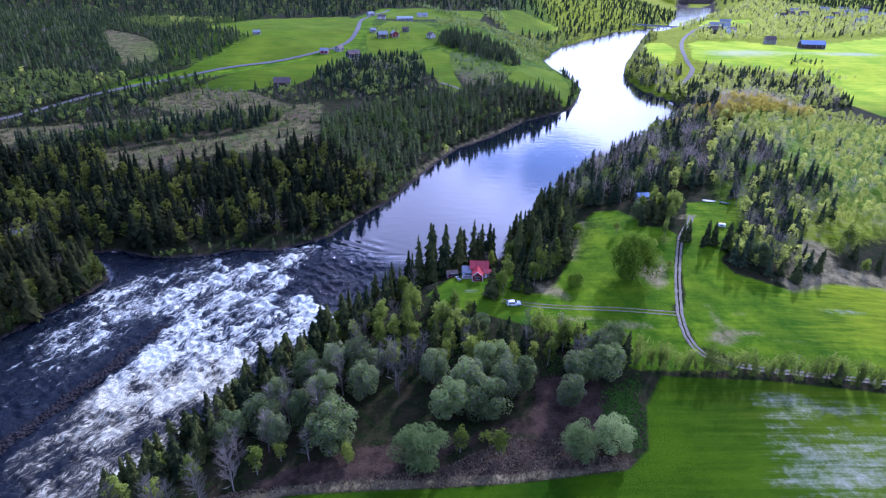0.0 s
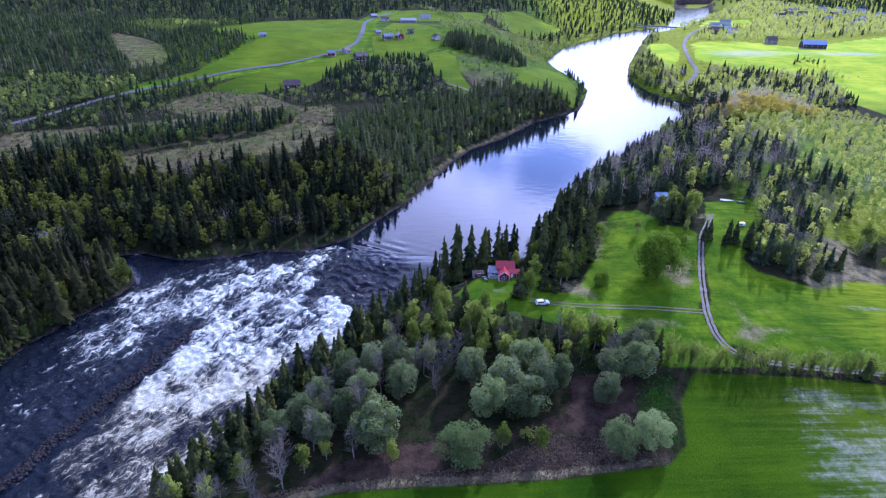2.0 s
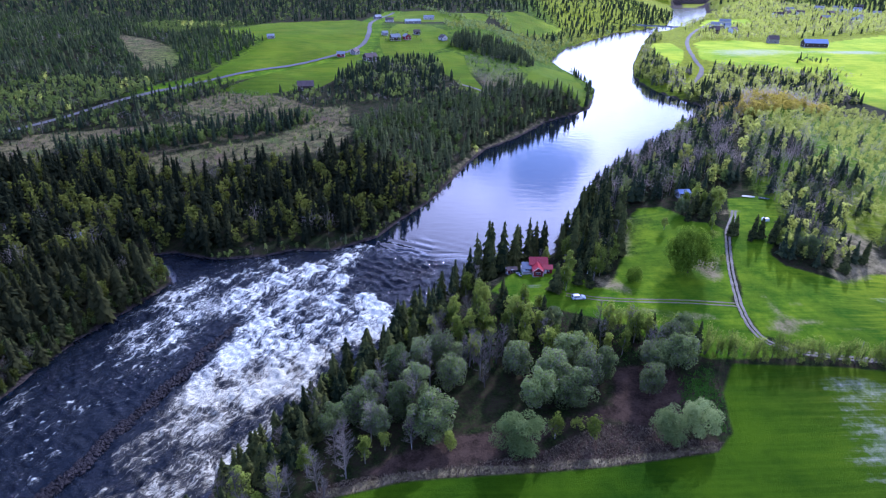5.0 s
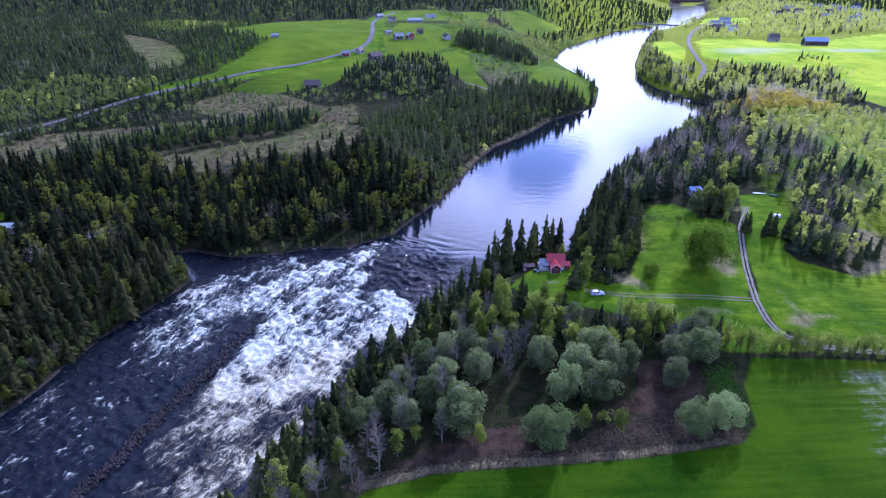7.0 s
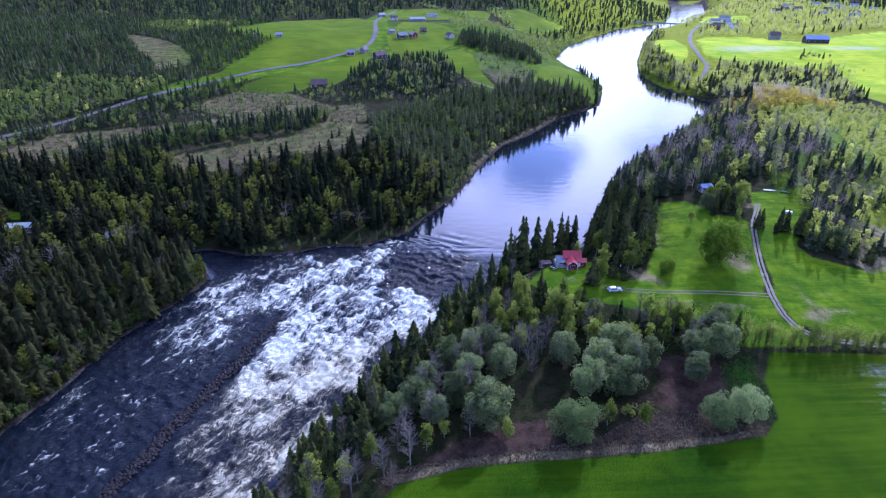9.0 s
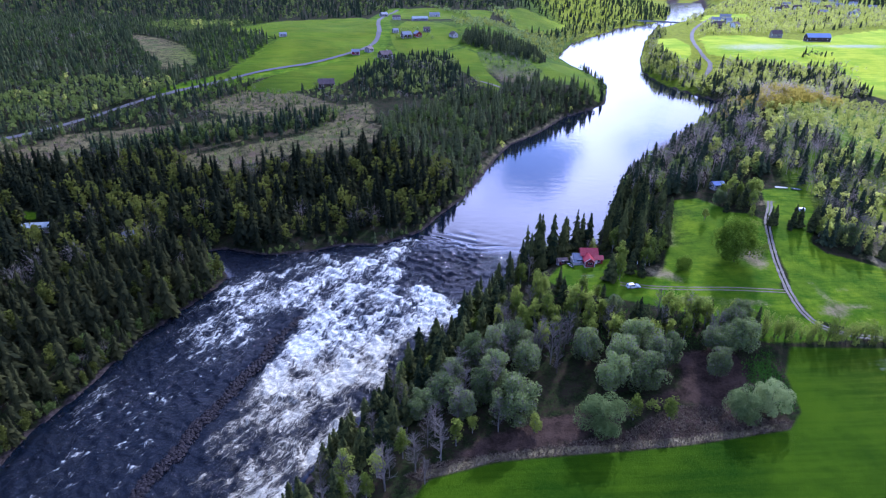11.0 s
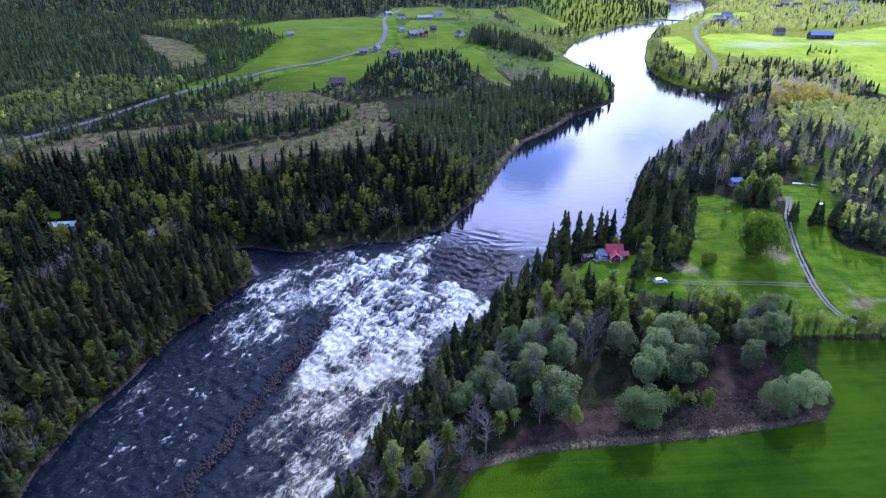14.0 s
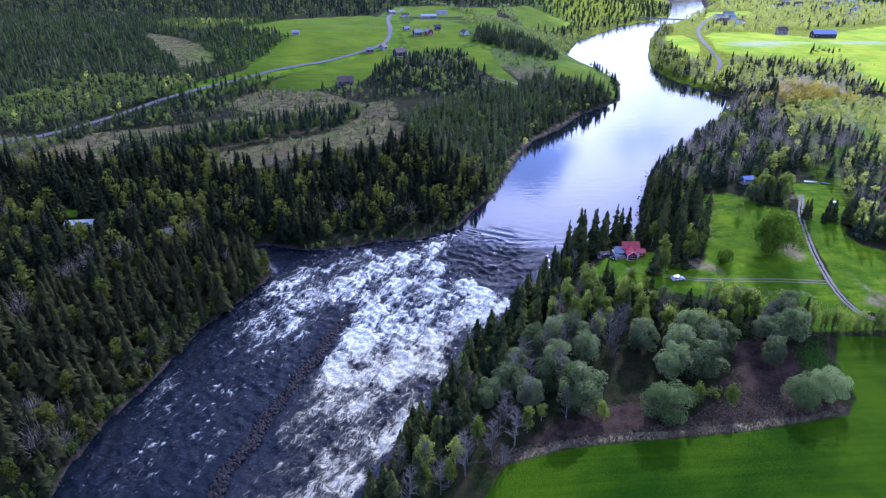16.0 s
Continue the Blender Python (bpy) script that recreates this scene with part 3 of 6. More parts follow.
def build_ground():
    xs = spread((-4200, -1000, 160), (-1000, -440, 28), (-440, -180, 6.5), (-180, -96, 3), (-96, 140, 1.6), (140, 300, 4), (300, 760, 11), (760, 1400, 40), (1400, 4200, 200))
    ys = spread((-600, 0, 60), (0, 76, 8), (76, 250, 1.6), (250, 420, 3.4), (420, 760, 6), (760, 1300, 14), (1300, 2000, 50), (2000, 5000, 200))
    x, y, f = grid(xs, ys)
    z = terrain(x, y)
    cover = soft_inside(FIELDS, x, y, 1.8)
    wild = np.maximum.reduce([soft_inside(ROUGH_OPEN, x, y, 2.0), 0.56 * smooth(440, 560, y) * smooth(-420, -180, x) * (1 - 0.7 * smooth(760, 880, y) * smooth(200, 60, x)), 0.66 * soft_inside([HILLSIDE], x, y, 12), 0.9 * smooth(26, 8, to_line(LEFT_ROAD, x, y)) * smooth(400, 470, y)])
    # rough patches in the upper back meadow, its shade painted in with them
    wild = wild * (1 - 0.45 * bump(x, y, 56, 206, 9, 16)) * (1 - 0.42 * bump(x, y, 68, 228, 16, 12))
    cut = soft_inside(FELLED, x, y, 6.0)
    dry, straw = soft_inside(DRY[:1] + [GROVE, OAK_FLOOR], x, y, 3.0), np.maximum(0.66 * soft_inside(DRY[1:], x, y, 4.5), 0.40 * soft_inside([HILLSIDE], x, y, 12))
    straw = np.maximum(straw, 0.50 * (bump(x, y, 45, 159, 9, 2.2) + bump(x, y, 64, 155.5, 9, 2.4) + bump(x, y, 88, 149, 5, 4.5) + 0.9 * bump(x, y, 91, 161, 2.2, 6) + 0.8 * bump(x, y, 99, 161, 3, 2.4) + 0.9 * bump(x, y, 99, 152, 5, 1.6) + 0.8 * bump(x, y, 114, 148, 14, 1.6)))
    straw = np.maximum(straw, 0.70 * smooth(2.6, 0.6, to_line([(px, py + 1.4) for px, py in NEAR_FIELD[2:9]], x, y)))
    straw = np.maximum(straw, 0.46 * smooth(9, 3, to_line(LEFT_BANK[20:26], x, y)))
    pale = 0.34 * soft_inside([SILT], x, y, 8) + 0.12 * bump(x, y, 98, 96, 16, 10) + 0.10 * bump(x, y, 94, 112, 26, 14) + 0.22 * bump(x, y, 80, 126, 20, 3, -0.1)
    pale += 0.48 * (bump(x, y, 15, 176, 5, 3) + bump(x, y, 74, 190, 5, 12) + bump(x, y, 135, 165, 14, 4))
    pale += 0.64 * bump(x, y, 350, 690, 60, 30, 0.2) + 0.65 * bump(x, y, 480, 690, 40, 14) + 0.4 * bump(x, y, -120, 500, 12, 20)
    d = np.where(inside(RIVER, x, y), -1, 1) * to_line(RIVER, x, y, True)
    stone = smooth(2.6, 0.3, d) * (d > -30)
    me = mesh_from("ground", np.stack([x, y, z], 1), f, [M_GROUND], smooth_faces=True)
    paint(me, "cover", cover, dry, straw, np.clip(pale, 0, 0.75) * np.maximum(cover, wild))
    # last channel: painted sunlight, stronger towards the far right fields and right meadow
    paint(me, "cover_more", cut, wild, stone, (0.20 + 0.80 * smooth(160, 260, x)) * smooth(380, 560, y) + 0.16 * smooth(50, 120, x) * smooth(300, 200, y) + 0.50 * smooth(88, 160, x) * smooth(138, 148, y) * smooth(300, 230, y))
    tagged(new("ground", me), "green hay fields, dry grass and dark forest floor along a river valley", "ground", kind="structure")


FALL = [(-92, 152), (-91, 166), (-87, 172), (-77, 174), (-70, 172), (-62, 162), (-53, 157), (-50, 150), (-56, 141), (-60, 133), (-63, 125), (-68, 120), (-77, 130), (-84, 140)]
LOBE = [(-97, 144), (-90, 148), (-82, 142), (-76, 130), (-80, 121), (-88, 126), (-95, 135)]
BROIL = [(-92, 155), (-84, 142), (-66, 121), (-70, 108), (-79, 90), (-88, 40), (-108, 40), (-104, 90), (-101, 115), (-98, 132), (-95, 146)]
TONGUE = [(-62, 127), (-66, 116), (-72, 104), (-80, 90), (-88, 62), (-94, 40), (-99, 40), (-92, 70), (-85, 92), (-79, 110), (-73, 119)]
LEFT_FOAM = [(-120, 160), (-122, 180), (-117, 198), (-96, 209), (-89, 195), (-91, 176), (-99, 168), (-104, 156), (-109, 148), (-115, 153)]
UPPER_FOAM = [(-96, 209), (-80, 221), (-67, 213), (-60, 220), (-47, 238), (-42, 236), (-53, 207), (-44, 194), (-50, 172), (-62, 162), (-71, 172), (-85, 173), (-92, 180)]
LEFT_CHANNEL = [(-146, 80), (-138, 130), (-128, 160), (-119, 176), (-108, 150), (-112, 120), (-120, 90), (-126, 76)]
RIGHT_BAND = [(-58, 168), (-54, 180), (-44, 188), (-32, 178), (-30, 168), (-42, 160), (-54, 155)]


DARK_POOL = [(-64, 163), (-58, 176), (-50, 186), (-44, 180), (-48, 166), (-56, 158)]
DAM = np.array([(-122, 66), (-116, 91), (-113, 103), (-108, 118), (-103, 132), (-95, 154), (-90, 167), (-88, 171)], float)  # the training wall's line
CURRENT = np.array([-0.55, -0.835])


def field_noise(x, y, sx, sy, layer, octaves=4):
    return np.array([noise.fractal(Vector((a * sx, b * sy, layer)), 0.7, 2.1, octaves) for a, b in zip(x, y)])


def breakers(x, y, seed=41):
    """Breaking waves: a steep ragged front across the current with foam trailing downstream. Gives the foam and the rise of the water."""
    rng = np.random.RandomState(seed)
    foam, rise = np.zeros(len(x)), np.zeros(len(x))
    places = []
    for poly, count, wide, tail, strong in ((UPPER_FOAM, 70, (1.2, 4.5), (2.5, 8), (0.45, 0.9)), (LEFT_FOAM, 34, (1.0, 3.5), (3, 9), (0.3, 0.6)), (RIGHT_BAND, 22, (1.5, 4.5), (3, 7), (0.5, 0.9)),
                                            (FALL, 40, (1.5, 5), (3, 8), (0.2, 0.5)), (LOBE, 12, (1.5, 4.0), (3, 7), (0.4, 0.7)), (BROIL, 60, (0.6, 2.0), (1.5, 5), (0.15, 0.4)), (TONGUE, 16, (1.0, 2.6), (3, 8), (0.3, 0.6)), (LEFT_CHANNEL, 110, (0.25, 0.75), (0.7, 1.8), (0.45, 0.85))):
        p = np.asarray(poly, float)
        placed = 0
        while placed < count:
            c = p.min(0) + rng.rand(2) * (p.max(0) - p.min(0))
            if inside(p, c[:1], c[1:])[0]:
                places.append((c, rng.uniform(*wide), rng.uniform(*tail), rng.uniform(*strong)))
                placed += 1
    # the large fronts at the head of the fall and of its left arm
    places += [(np.array(c, float), w, l, k) for c, w, l, k in (((-64, 210), 6, 9, 0.9), ((-78, 203), 5, 8, 0.8), ((-55, 202), 4, 6, 0.8), ((-70, 191), 5, 8, 0.8), ((-86, 196), 4, 9, 0.7), ((-44, 187), 5, 8, 0.9), ((-38, 182), 4, 8, 0.9), ((-90, 146), 5, 9, 0.8))]
    across = np.array([-CURRENT[1], CURRENT[0]])
    wx, wy = x + 1.6 * field_noise(x, y, 0.30, 0.30, 31.0, 3), y + 1.6 * field_noise(x, y, 0.30, 0.30, 37.0, 3)
    for c, wide, tail, strong in places:
        near = np.nonzero((np.abs(x - c[0]) < wide * 2 + tail * 3) & (np.abs(y - c[1]) < wide * 2 + tail * 3))[0]
        dx, dy = wx[near] - c[0], wy[near] - c[1]
        u, w = dx * CURRENT[0] + dy * CURRENT[1], (dx * across[0] + dy * across[1]) / wide
        u = u - 0.35 * wide * w * w
        g = np.exp(-w ** 4) * np.where(u < 0, np.exp(-(u / 0.45) ** 2), np.exp(-u / tail))
        foam[near] = np.maximum(foam[near], strong * g)
        rise[near] = np.maximum(rise[near], 0.28 * min(wide, 3.2) * strong * np.exp(-w * w) * np.exp(-((u - 0.5) / 1.3) ** 2))
    return foam, rise


def foam_amount(x, y):
    """How white the rapids are away from the breakers: the fall below the lip, the broil after it, thin streaks elsewhere."""
    f = 0.28 * soft_inside([BROIL], x, y, 7)
    f = np.maximum(f, 0.53 * soft_inside([FALL], x, y, 4))
    f = np.maximum(f, 0.56 * soft_inside([LOBE], x, y, 5))
    f = np.maximum(f, 0.52 * soft_inside([TONGUE], x, y, 3.5))
    f = np.maximum(f, 0.29 * soft_inside([LEFT_FOAM], x, y, 8))
    f = np.maximum(f, 0.22 * soft_inside([UPPER_FOAM], x, y, 6))
    f = np.maximum(f, 0.50 * soft_inside([RIGHT_BAND], x, y, 4))
    f = f * (1 - 0.75 * soft_inside([DARK_POOL], x, y, 4))
    f = f + 0.16 * bump(x, y, -140, 132, 16, 4, -1.3)
    return f + 0.10 * smooth(240, 215, y) * smooth(-20, -60, x)


def build_water():
    xs = spread((-230, -156, 5), (-156, -20, 0.55), (-20, 240, 4), (240, 900, 14))
    ys = spread((-60, 76, 6), (76, 236, 0.55), (236, 560, 4), (560, 1700, 14))
    x, y, f = grid(xs, ys)
    wet, d = inside(RIVER, x, y), to_line(RIVER, x, y, True)
    reach = np.where(np.hypot(x + 90, y - 150) < 160, 7, 26)
    keep = (wet | (d < reach))[f].all(1)
    used = np.unique(f[keep])
    index = np.full(x.size, -1); index[used] = np.arange(used.size)
    f, x, y = index[f[keep]], x[used], y[used]
    depth = np.where(wet[used], d[used], 0)
    base = foam_amount(x, y)
    lively = smooth(236, 214, y + 0.25 * (x + 60)) * (0.5 + 0.5 * smooth(0.1, 0.5, base)) * smooth(0.0, 4.0, depth)
    live = np.nonzero(lively > 0.02)[0]
    lx, ly = x[live], y[live]
    rough, chop, patch, front, rise = (np.zeros(len(x)) for _ in range(5))
    rough[live] = field_noise(lx + 0.18 * ly, ly, 0.34, 0.2, 3.0, 5)
    chop[live] = field_noise(lx - 0.6 * ly, ly + 0.3 * lx, 0.42, 0.62, 21.0, 2)
    patch[live] = field_noise(lx, ly, 0.10, 0.075, 57.0, 4)
    front[live], rise[live] = breakers(lx, ly)
    wavelet = np.zeros(len(x))
    wavelet[live] = field_noise(0.55 * lx + 0.835 * ly, 0.835 * lx - 0.55 * ly, 0.62, 0.26, 71.0, 3)
    # standing ripples across the current at the lip
    ripple = np.sin((0.86 * (y - 205) + 0.5 * (x + 30)) * 1.15 + 5.0 * patch + 1.2 * chop) * bump(x, y, -35, 206, 15, 17, -1.0)
    z = water_level(x, y) + 0.42 * ripple + lively * (0.60 * rough + 0.40 * chop) + 0.50 * smooth(0.02, 0.4, lively) * wavelet + rise + 0.9 * bump(x, y, -74, 158, 12, 9, -0.5)
    foam = base * np.clip(1.0 + 0.75 * patch, 0.3, 1.35) + 0.75 * front * (1 - 0.4 * base) + 0.10 * lively * rough
    # slack water on both sides of the training wall
    foam = foam * (1 - 0.80 * smooth(6.5, 2.2, to_line(DAM, x + 0.8, y)) * smooth(172, 160, y))
    foam = np.clip(foam, 0, 1.05) * smooth(0.0, 2.5, depth)
    silt = smooth(0, 1, np.maximum(smooth(166, 140, y - 0.35 * (x + 70)), 0.8 * soft_inside([TONGUE], x, y, 4))) * smooth(-112, -98, x - 0.25 * (y - 120))
    me = mesh_from("water", np.stack([x, y, z], 1), f, [M_WATER], smooth_faces=True)
    paint(me, "foam", foam, lively, silt, smooth(420, 1000, y))
    tagged(new("water", me), "dark river with a bright calm pool above white foaming rapids", "river", kind="structure")


def ribbon(name, line, wide, material, label, category, lift=0.06, step=2.0, aside=0.0, wobble=0.25):
    """A road or a wheel rut laid along a line on the ground."""
    line = np.asarray(line, float)
    for _ in range(3):  # round the corners
        a, b = line[:-1], line[1:]
        line = np.concatenate([line[:1], np.stack([0.75 * a + 0.25 * b, 0.25 * a + 0.75 * b], 1).reshape(-1, 2), line[-1:]])
    d = np.concatenate([[0], np.cumsum(np.hypot(*np.diff(line, axis=0).T))])
    s = np.arange(0, d[-1], step)
    x, y = np.interp(s, d, line[:, 0]), np.interp(s, d, line[:, 1])
    tx, ty = np.gradient(x), np.gradient(y)
    n = np.hypot(tx, ty)
    tx, ty = tx / n, ty / n
    rng = np.random.RandomState(int(wide * 10) + len(s))
    cols = []
    for q in (-0.5, -0.2, 0.2, 0.5):
        o = aside + q * wide + (rng.uniform(-wobble, wobble, len(s)) * wide * 0.4 if abs(q) > 0.4 else 0)
        cols.append((x - ty * o, y + tx * o))
    v = [np.stack([cx, cy, terrain(cx, cy) + lift], 1) for cx, cy in cols]
    m = len(s)
    f = [(k * m + i, k * m + i + 1, (k + 1) * m + i + 1, (k + 1) * m + i) for k in range(3) for i in range(m - 1)]
    tagged(new(name, mesh_from(name, np.concatenate(v), np.array(f)[:, ::-1], [material], smooth_faces=True)), label, category, kind="structure")


build_ground()
build_water()
for side in (-0.66, 0.66):
    ribbon("road", FARM_ROAD, 0.86, M_RUT, "gravel wheel rut of a farm road through a green meadow", "road", 0.08, 1.6, side, 0.4)
for side in (-0.85, 0.85):
    ribbon("track", YARD_TRACK, 0.6, M_TRACK, "pale wheel rut of a track across grass", "track", 0.05, 1.2, side, 0.5)
ribbon("road", LEFT_ROAD, 5.0, M_ASPHALT, "grey country road winding between hay fields", "road", 0.45, 4)
ribbon("road", RIGHT_ROAD, 4.5, M_GRAVEL, "pale road curving along the upper river", "road", 0.5, 5)
ribbon("track", FIELD_PATH, 2.2, M_GRAVEL, "pale path at the edge of a hay field", "track", 0.4, 4)


# ---------------------------------------------------------------- trees
def stem(rng, points, radii, sides=5):
    """A tapered tube along points, as triangles."""
    v, f = [], []
    for (px, py, pz), r in zip(points, radii):
        for k in range(sides):
            a = 6.2832 * k / sides
            v.append((px + r * math.cos(a), py + r * math.sin(a), pz))
    for i in range(len(points) - 1):
        for k in range(sides):
            a, b = i * sides + k, i * sides + (k + 1) % sides
            f += [(a, b, b + sides), (a, b + sides, a + sides)]
    return v, f


def join(*pieces):
    v, f, n = [], [], 0
    for pv, pf in pieces:
        v.append(np.asarray(pv, float)); f.append(np.asarray(pf, int) + n)
        n += len(pv)
    return np.concatenate(v), np.concatenate(f)


def spruce_shape(seed, tiers, sprays, rich, girth=0.19):
    """A spruce one metre high: drooping sprays in whorls round a dark core."""
    rng = random.Random(seed)
    v, f = [], []
    lean = (rng.uniform(-0.02, 0.02), rng.uniform(-0.02, 0.02))
    for i in range(tiers):
        t = 0.07 + 0.91 * (i + rng.uniform(-0.25, 0.25)) / tiers
        ring = girth * (1 - t) ** 0.66 * rng.uniform(0.66, 1.2) + 0.006
        count = max(4, round(sprays * (0.55 + 0.45 * (1 - t))))
        start = rng.uniform(0, 6.28)
        for k in range(count):
            a = start + 6.2832 * (k + rng.uniform(-0.3, 0.3)) / count
            r = ring * rng.uniform(0.55, 1.25)
            c, s = math.cos(a), math.sin(a)
            w = (r * rng.uniform(0.26, 0.40) + 0.006) * (1.0 if rich or sprays < 9 else 0.62)
            drop = r * rng.uniform(0.25, 0.62) + 0.012
            ox, oy = lean[0] * t, lean[1] * t
            z = t + 0.35 * ring * (1 - t)
            n = len(v)
            if rich:
                v += [(ox, oy, z + 0.02), (ox + c * r * 0.58 - s * w, oy + s * r * 0.58 + c * w, z - drop * 0.62), (ox + c * r * 0.58 + s * w, oy + s * r * 0.58 - c * w, z - drop * 0.62), (ox + c * r, oy + s * r, z - drop * 0.85),
                      (ox + c * r * 0.6, oy + s * r * 0.6, z - drop * 0.18)]
                f += [(n, n + 1, n + 4), (n, n + 4, n + 2), (n + 1, n + 3, n + 4), (n + 4, n + 3, n + 2)]
            else:
                v += [(ox + c * r * 0.1, oy + s * r * 0.1, z + 0.02), (ox + c * r * 0.62 - s * w * 1.2, oy + s * r * 0.62 + c * w * 1.2, z - drop * 0.5), (ox + c * r * 0.62 + s * w * 1.2, oy + s * r * 0.62 - c * w * 1.2, z - drop * 0.5), (ox + c * r, oy + s * r, z - drop)]
                f += [(n, n + 1, n + 3), (n, n + 3, n + 2)]
            if rich:
                # hanging twigs at both sides of the bough
                for q in (-1, 1):
                    b = a + q * rng.uniform(0.25, 0.5)
                    n = len(v)
                    rr = r * rng.uniform(0.7, 0.95)
                    v += [(ox + c * r * 0.45, oy + s * r * 0.45, z - drop * 0.15), (ox + math.cos(b) * rr, oy + math.sin(b) * rr, z - drop * rng.uniform(0.7, 1.1)), (ox + c * r * 0.7, oy + s * r * 0.7, z - drop * 1.15)]
                    f.append((n, n + 1, n + 2))
    n = len(v)
    for k in range(6):
        a = 6.2832 * k / 6
        v.append((0.5 * girth * math.cos(a), 0.5 * girth * math.sin(a), 0.09))
    v += [(lean[0], lean[1], 0.97)]
    f += [(n + k, n + (k + 1) % 6, n + 6) for k in range(6)]
    return np.array(v), np.array(f)


def spruce_far_shape(seed, skirts=4, sides=6):
    rng = random.Random(seed)
    v, f = [], []
    for i in range(skirts):
        t = i / skirts
        n, r = len(v), 0.20 * (1 - t) ** 0.62
        for k in range(sides):
            a = 6.2832 * (k + rng.uniform(-0.3, 0.3)) / sides
            q = r * (rng.uniform(0.95, 1.2) if k % 2 else rng.uniform(0.65, 0.9))
            v.append((q * math.cos(a), q * math.sin(a), 0.06 + t * 0.86 - (0.04 if k % 2 else 0)))
        v.append((rng.uniform(-0.01, 0.01), 0, min(1.0, t + 0.40)))
        f += [(n + k, n + (k + 1) % sides, n + sides) for k in range(sides)]
    return np.array(v), np.array(f)


def crown_shape(seed, leaves, size, clumps, wide, low, lumpy=0.3, lean_up=0.0, simple=False):
    """A leafy crown one metre high: leaf sprays on the shells of many clumps, with gaps between."""
    rng = np.random.RandomState(seed)
    c = rng.normal(size=(clumps * 3, 3))
    c /= np.linalg.norm(c, axis=1)[:, None]
    c = (c * rng.uniform(0.55 if leaves > 5000 else 0.35, 1.0 if leaves > 5000 else 0.95, (len(c), 1)))[:clumps]
    mid, half = (1 + low) / 2, (1 - low) / 2
    taper = 1 - lean_up * (c[:, 2:3] + 1) / 2
    c = c * [wide, wide, half * 0.86]
    c[:, :2] *= taper
    r = rng.uniform(0.6, 1.15, clumps) * lumpy * min(wide, half)
    which = rng.randint(0, clumps, leaves)
    d = rng.normal(size=(leaves, 3))
    d[:, 2] += 0.25
    d /= np.linalg.norm(d, axis=1)[:, None]
    p = c[which] + d * (r[which] * (rng.uniform(0.84, 1.05, leaves) if leaves > 5000 else rng.uniform(0.70, 1.10, leaves)))[:, None] + [0, 0, mid]
    nrm = d + rng.normal(size=(leaves, 3)) * 0.45
    nrm /= np.linalg.norm(nrm, axis=1)[:, None]
    u = np.cross(nrm, rng.normal(size=(leaves, 3)))
    u /= np.linalg.norm(u, axis=1)[:, None]
    w = np.cross(nrm, u)
    s = (size * rng.uniform(0.6, 1.35, leaves))[:, None]
    if simple:
        v = np.stack([p - u * s, p + u * s + w * s * 0.2, p + w * s * 1.25 + nrm * s * 0.2], 1).reshape(-1, 3)
        return v, np.arange(leaves * 3).reshape(-1, 3), c + [0, 0, mid]
    # each spray is a bent diamond of two triangles
    v = np.stack([p - u * s, p + w * s * 0.62 + nrm * s * 0.2, p + u * s, p - w * s * 0.62 + nrm * s * 0.2], 1).reshape(-1, 3)
    n = np.arange(leaves) * 4
    f = np.concatenate([np.stack([n, n + 1, n + 2], 1), np.stack([n, n + 2, n + 3], 1)])
    return v, f, c + [0, 0, mid]


def trunk_shape(seed, top, thick, targets=(), sides=6):
    rng = random.Random(seed)
    bend = rng.uniform(-0.02, 0.02)
    pieces = [stem(rng, [(0, 0, -0.03), (0, 0, 0.02), (bend, 0, top * 0.5), (bend * 1.5, bend, top)], [thick * 1.5, thick, thick * 0.7, thick * 0.2], sides)]
    for tx, ty, tz in targets:
        z = rng.uniform(0.25, 0.6) * min(top, tz)
        pieces.append(stem(rng, [(bend, 0, z), (tx * 0.5, ty * 0.5, z + (tz - z) * 0.6), (tx, ty, tz)], [thick * 0.5, thick * 0.32, thick * 0.1], 4))
    return join(*pieces)


def bare_shape(seed, limbs, twigs, wide=0.26):
    """A leafless tree one metre high: trunk, rising limbs, fans of thin twigs."""
    rng = random.Random(seed)
    pieces = [stem(rng, [(0, 0, -0.02), (0, 0, 0.3), (0.01, 0, 0.7), (0.015, 0.01, 0.97)], [0.014, 0.011, 0.006, 0.001], 5)]
    for i in range(limbs):
        t = 0.18 + 0.75 * i / limbs
        a, r = rng.uniform(0, 6.28), wide * (1 - t) ** 0.6 * rng.uniform(0.6, 1.1)
        ex, ey, ez = r * math.cos(a), r * math.sin(a), t + r * rng.uniform(0.5, 1.1)
        pieces.append(stem(rng, [(0, 0, t), (ex * 0.5, ey * 0.5, t + (ez - t) * 0.4), (ex, ey, ez)], [0.006, 0.004, 0.001], 3))
        for k in range(twigs):
            q = rng.uniform(0.3, 1.0)
            bx, by, bz = ex * q, ey * q, t + (ez - t) * q
            b, l = a + rng.uniform(-1.2, 1.2), rng.uniform(0.04, 0.10)
            pieces.append(stem(rng, [(bx, by, bz), (bx + l * math.cos(b), by + l * math.sin(b), bz + l * rng.uniform(0.2, 1.2))], [0.0022, 0.0007], 3))
    return join(*pieces)


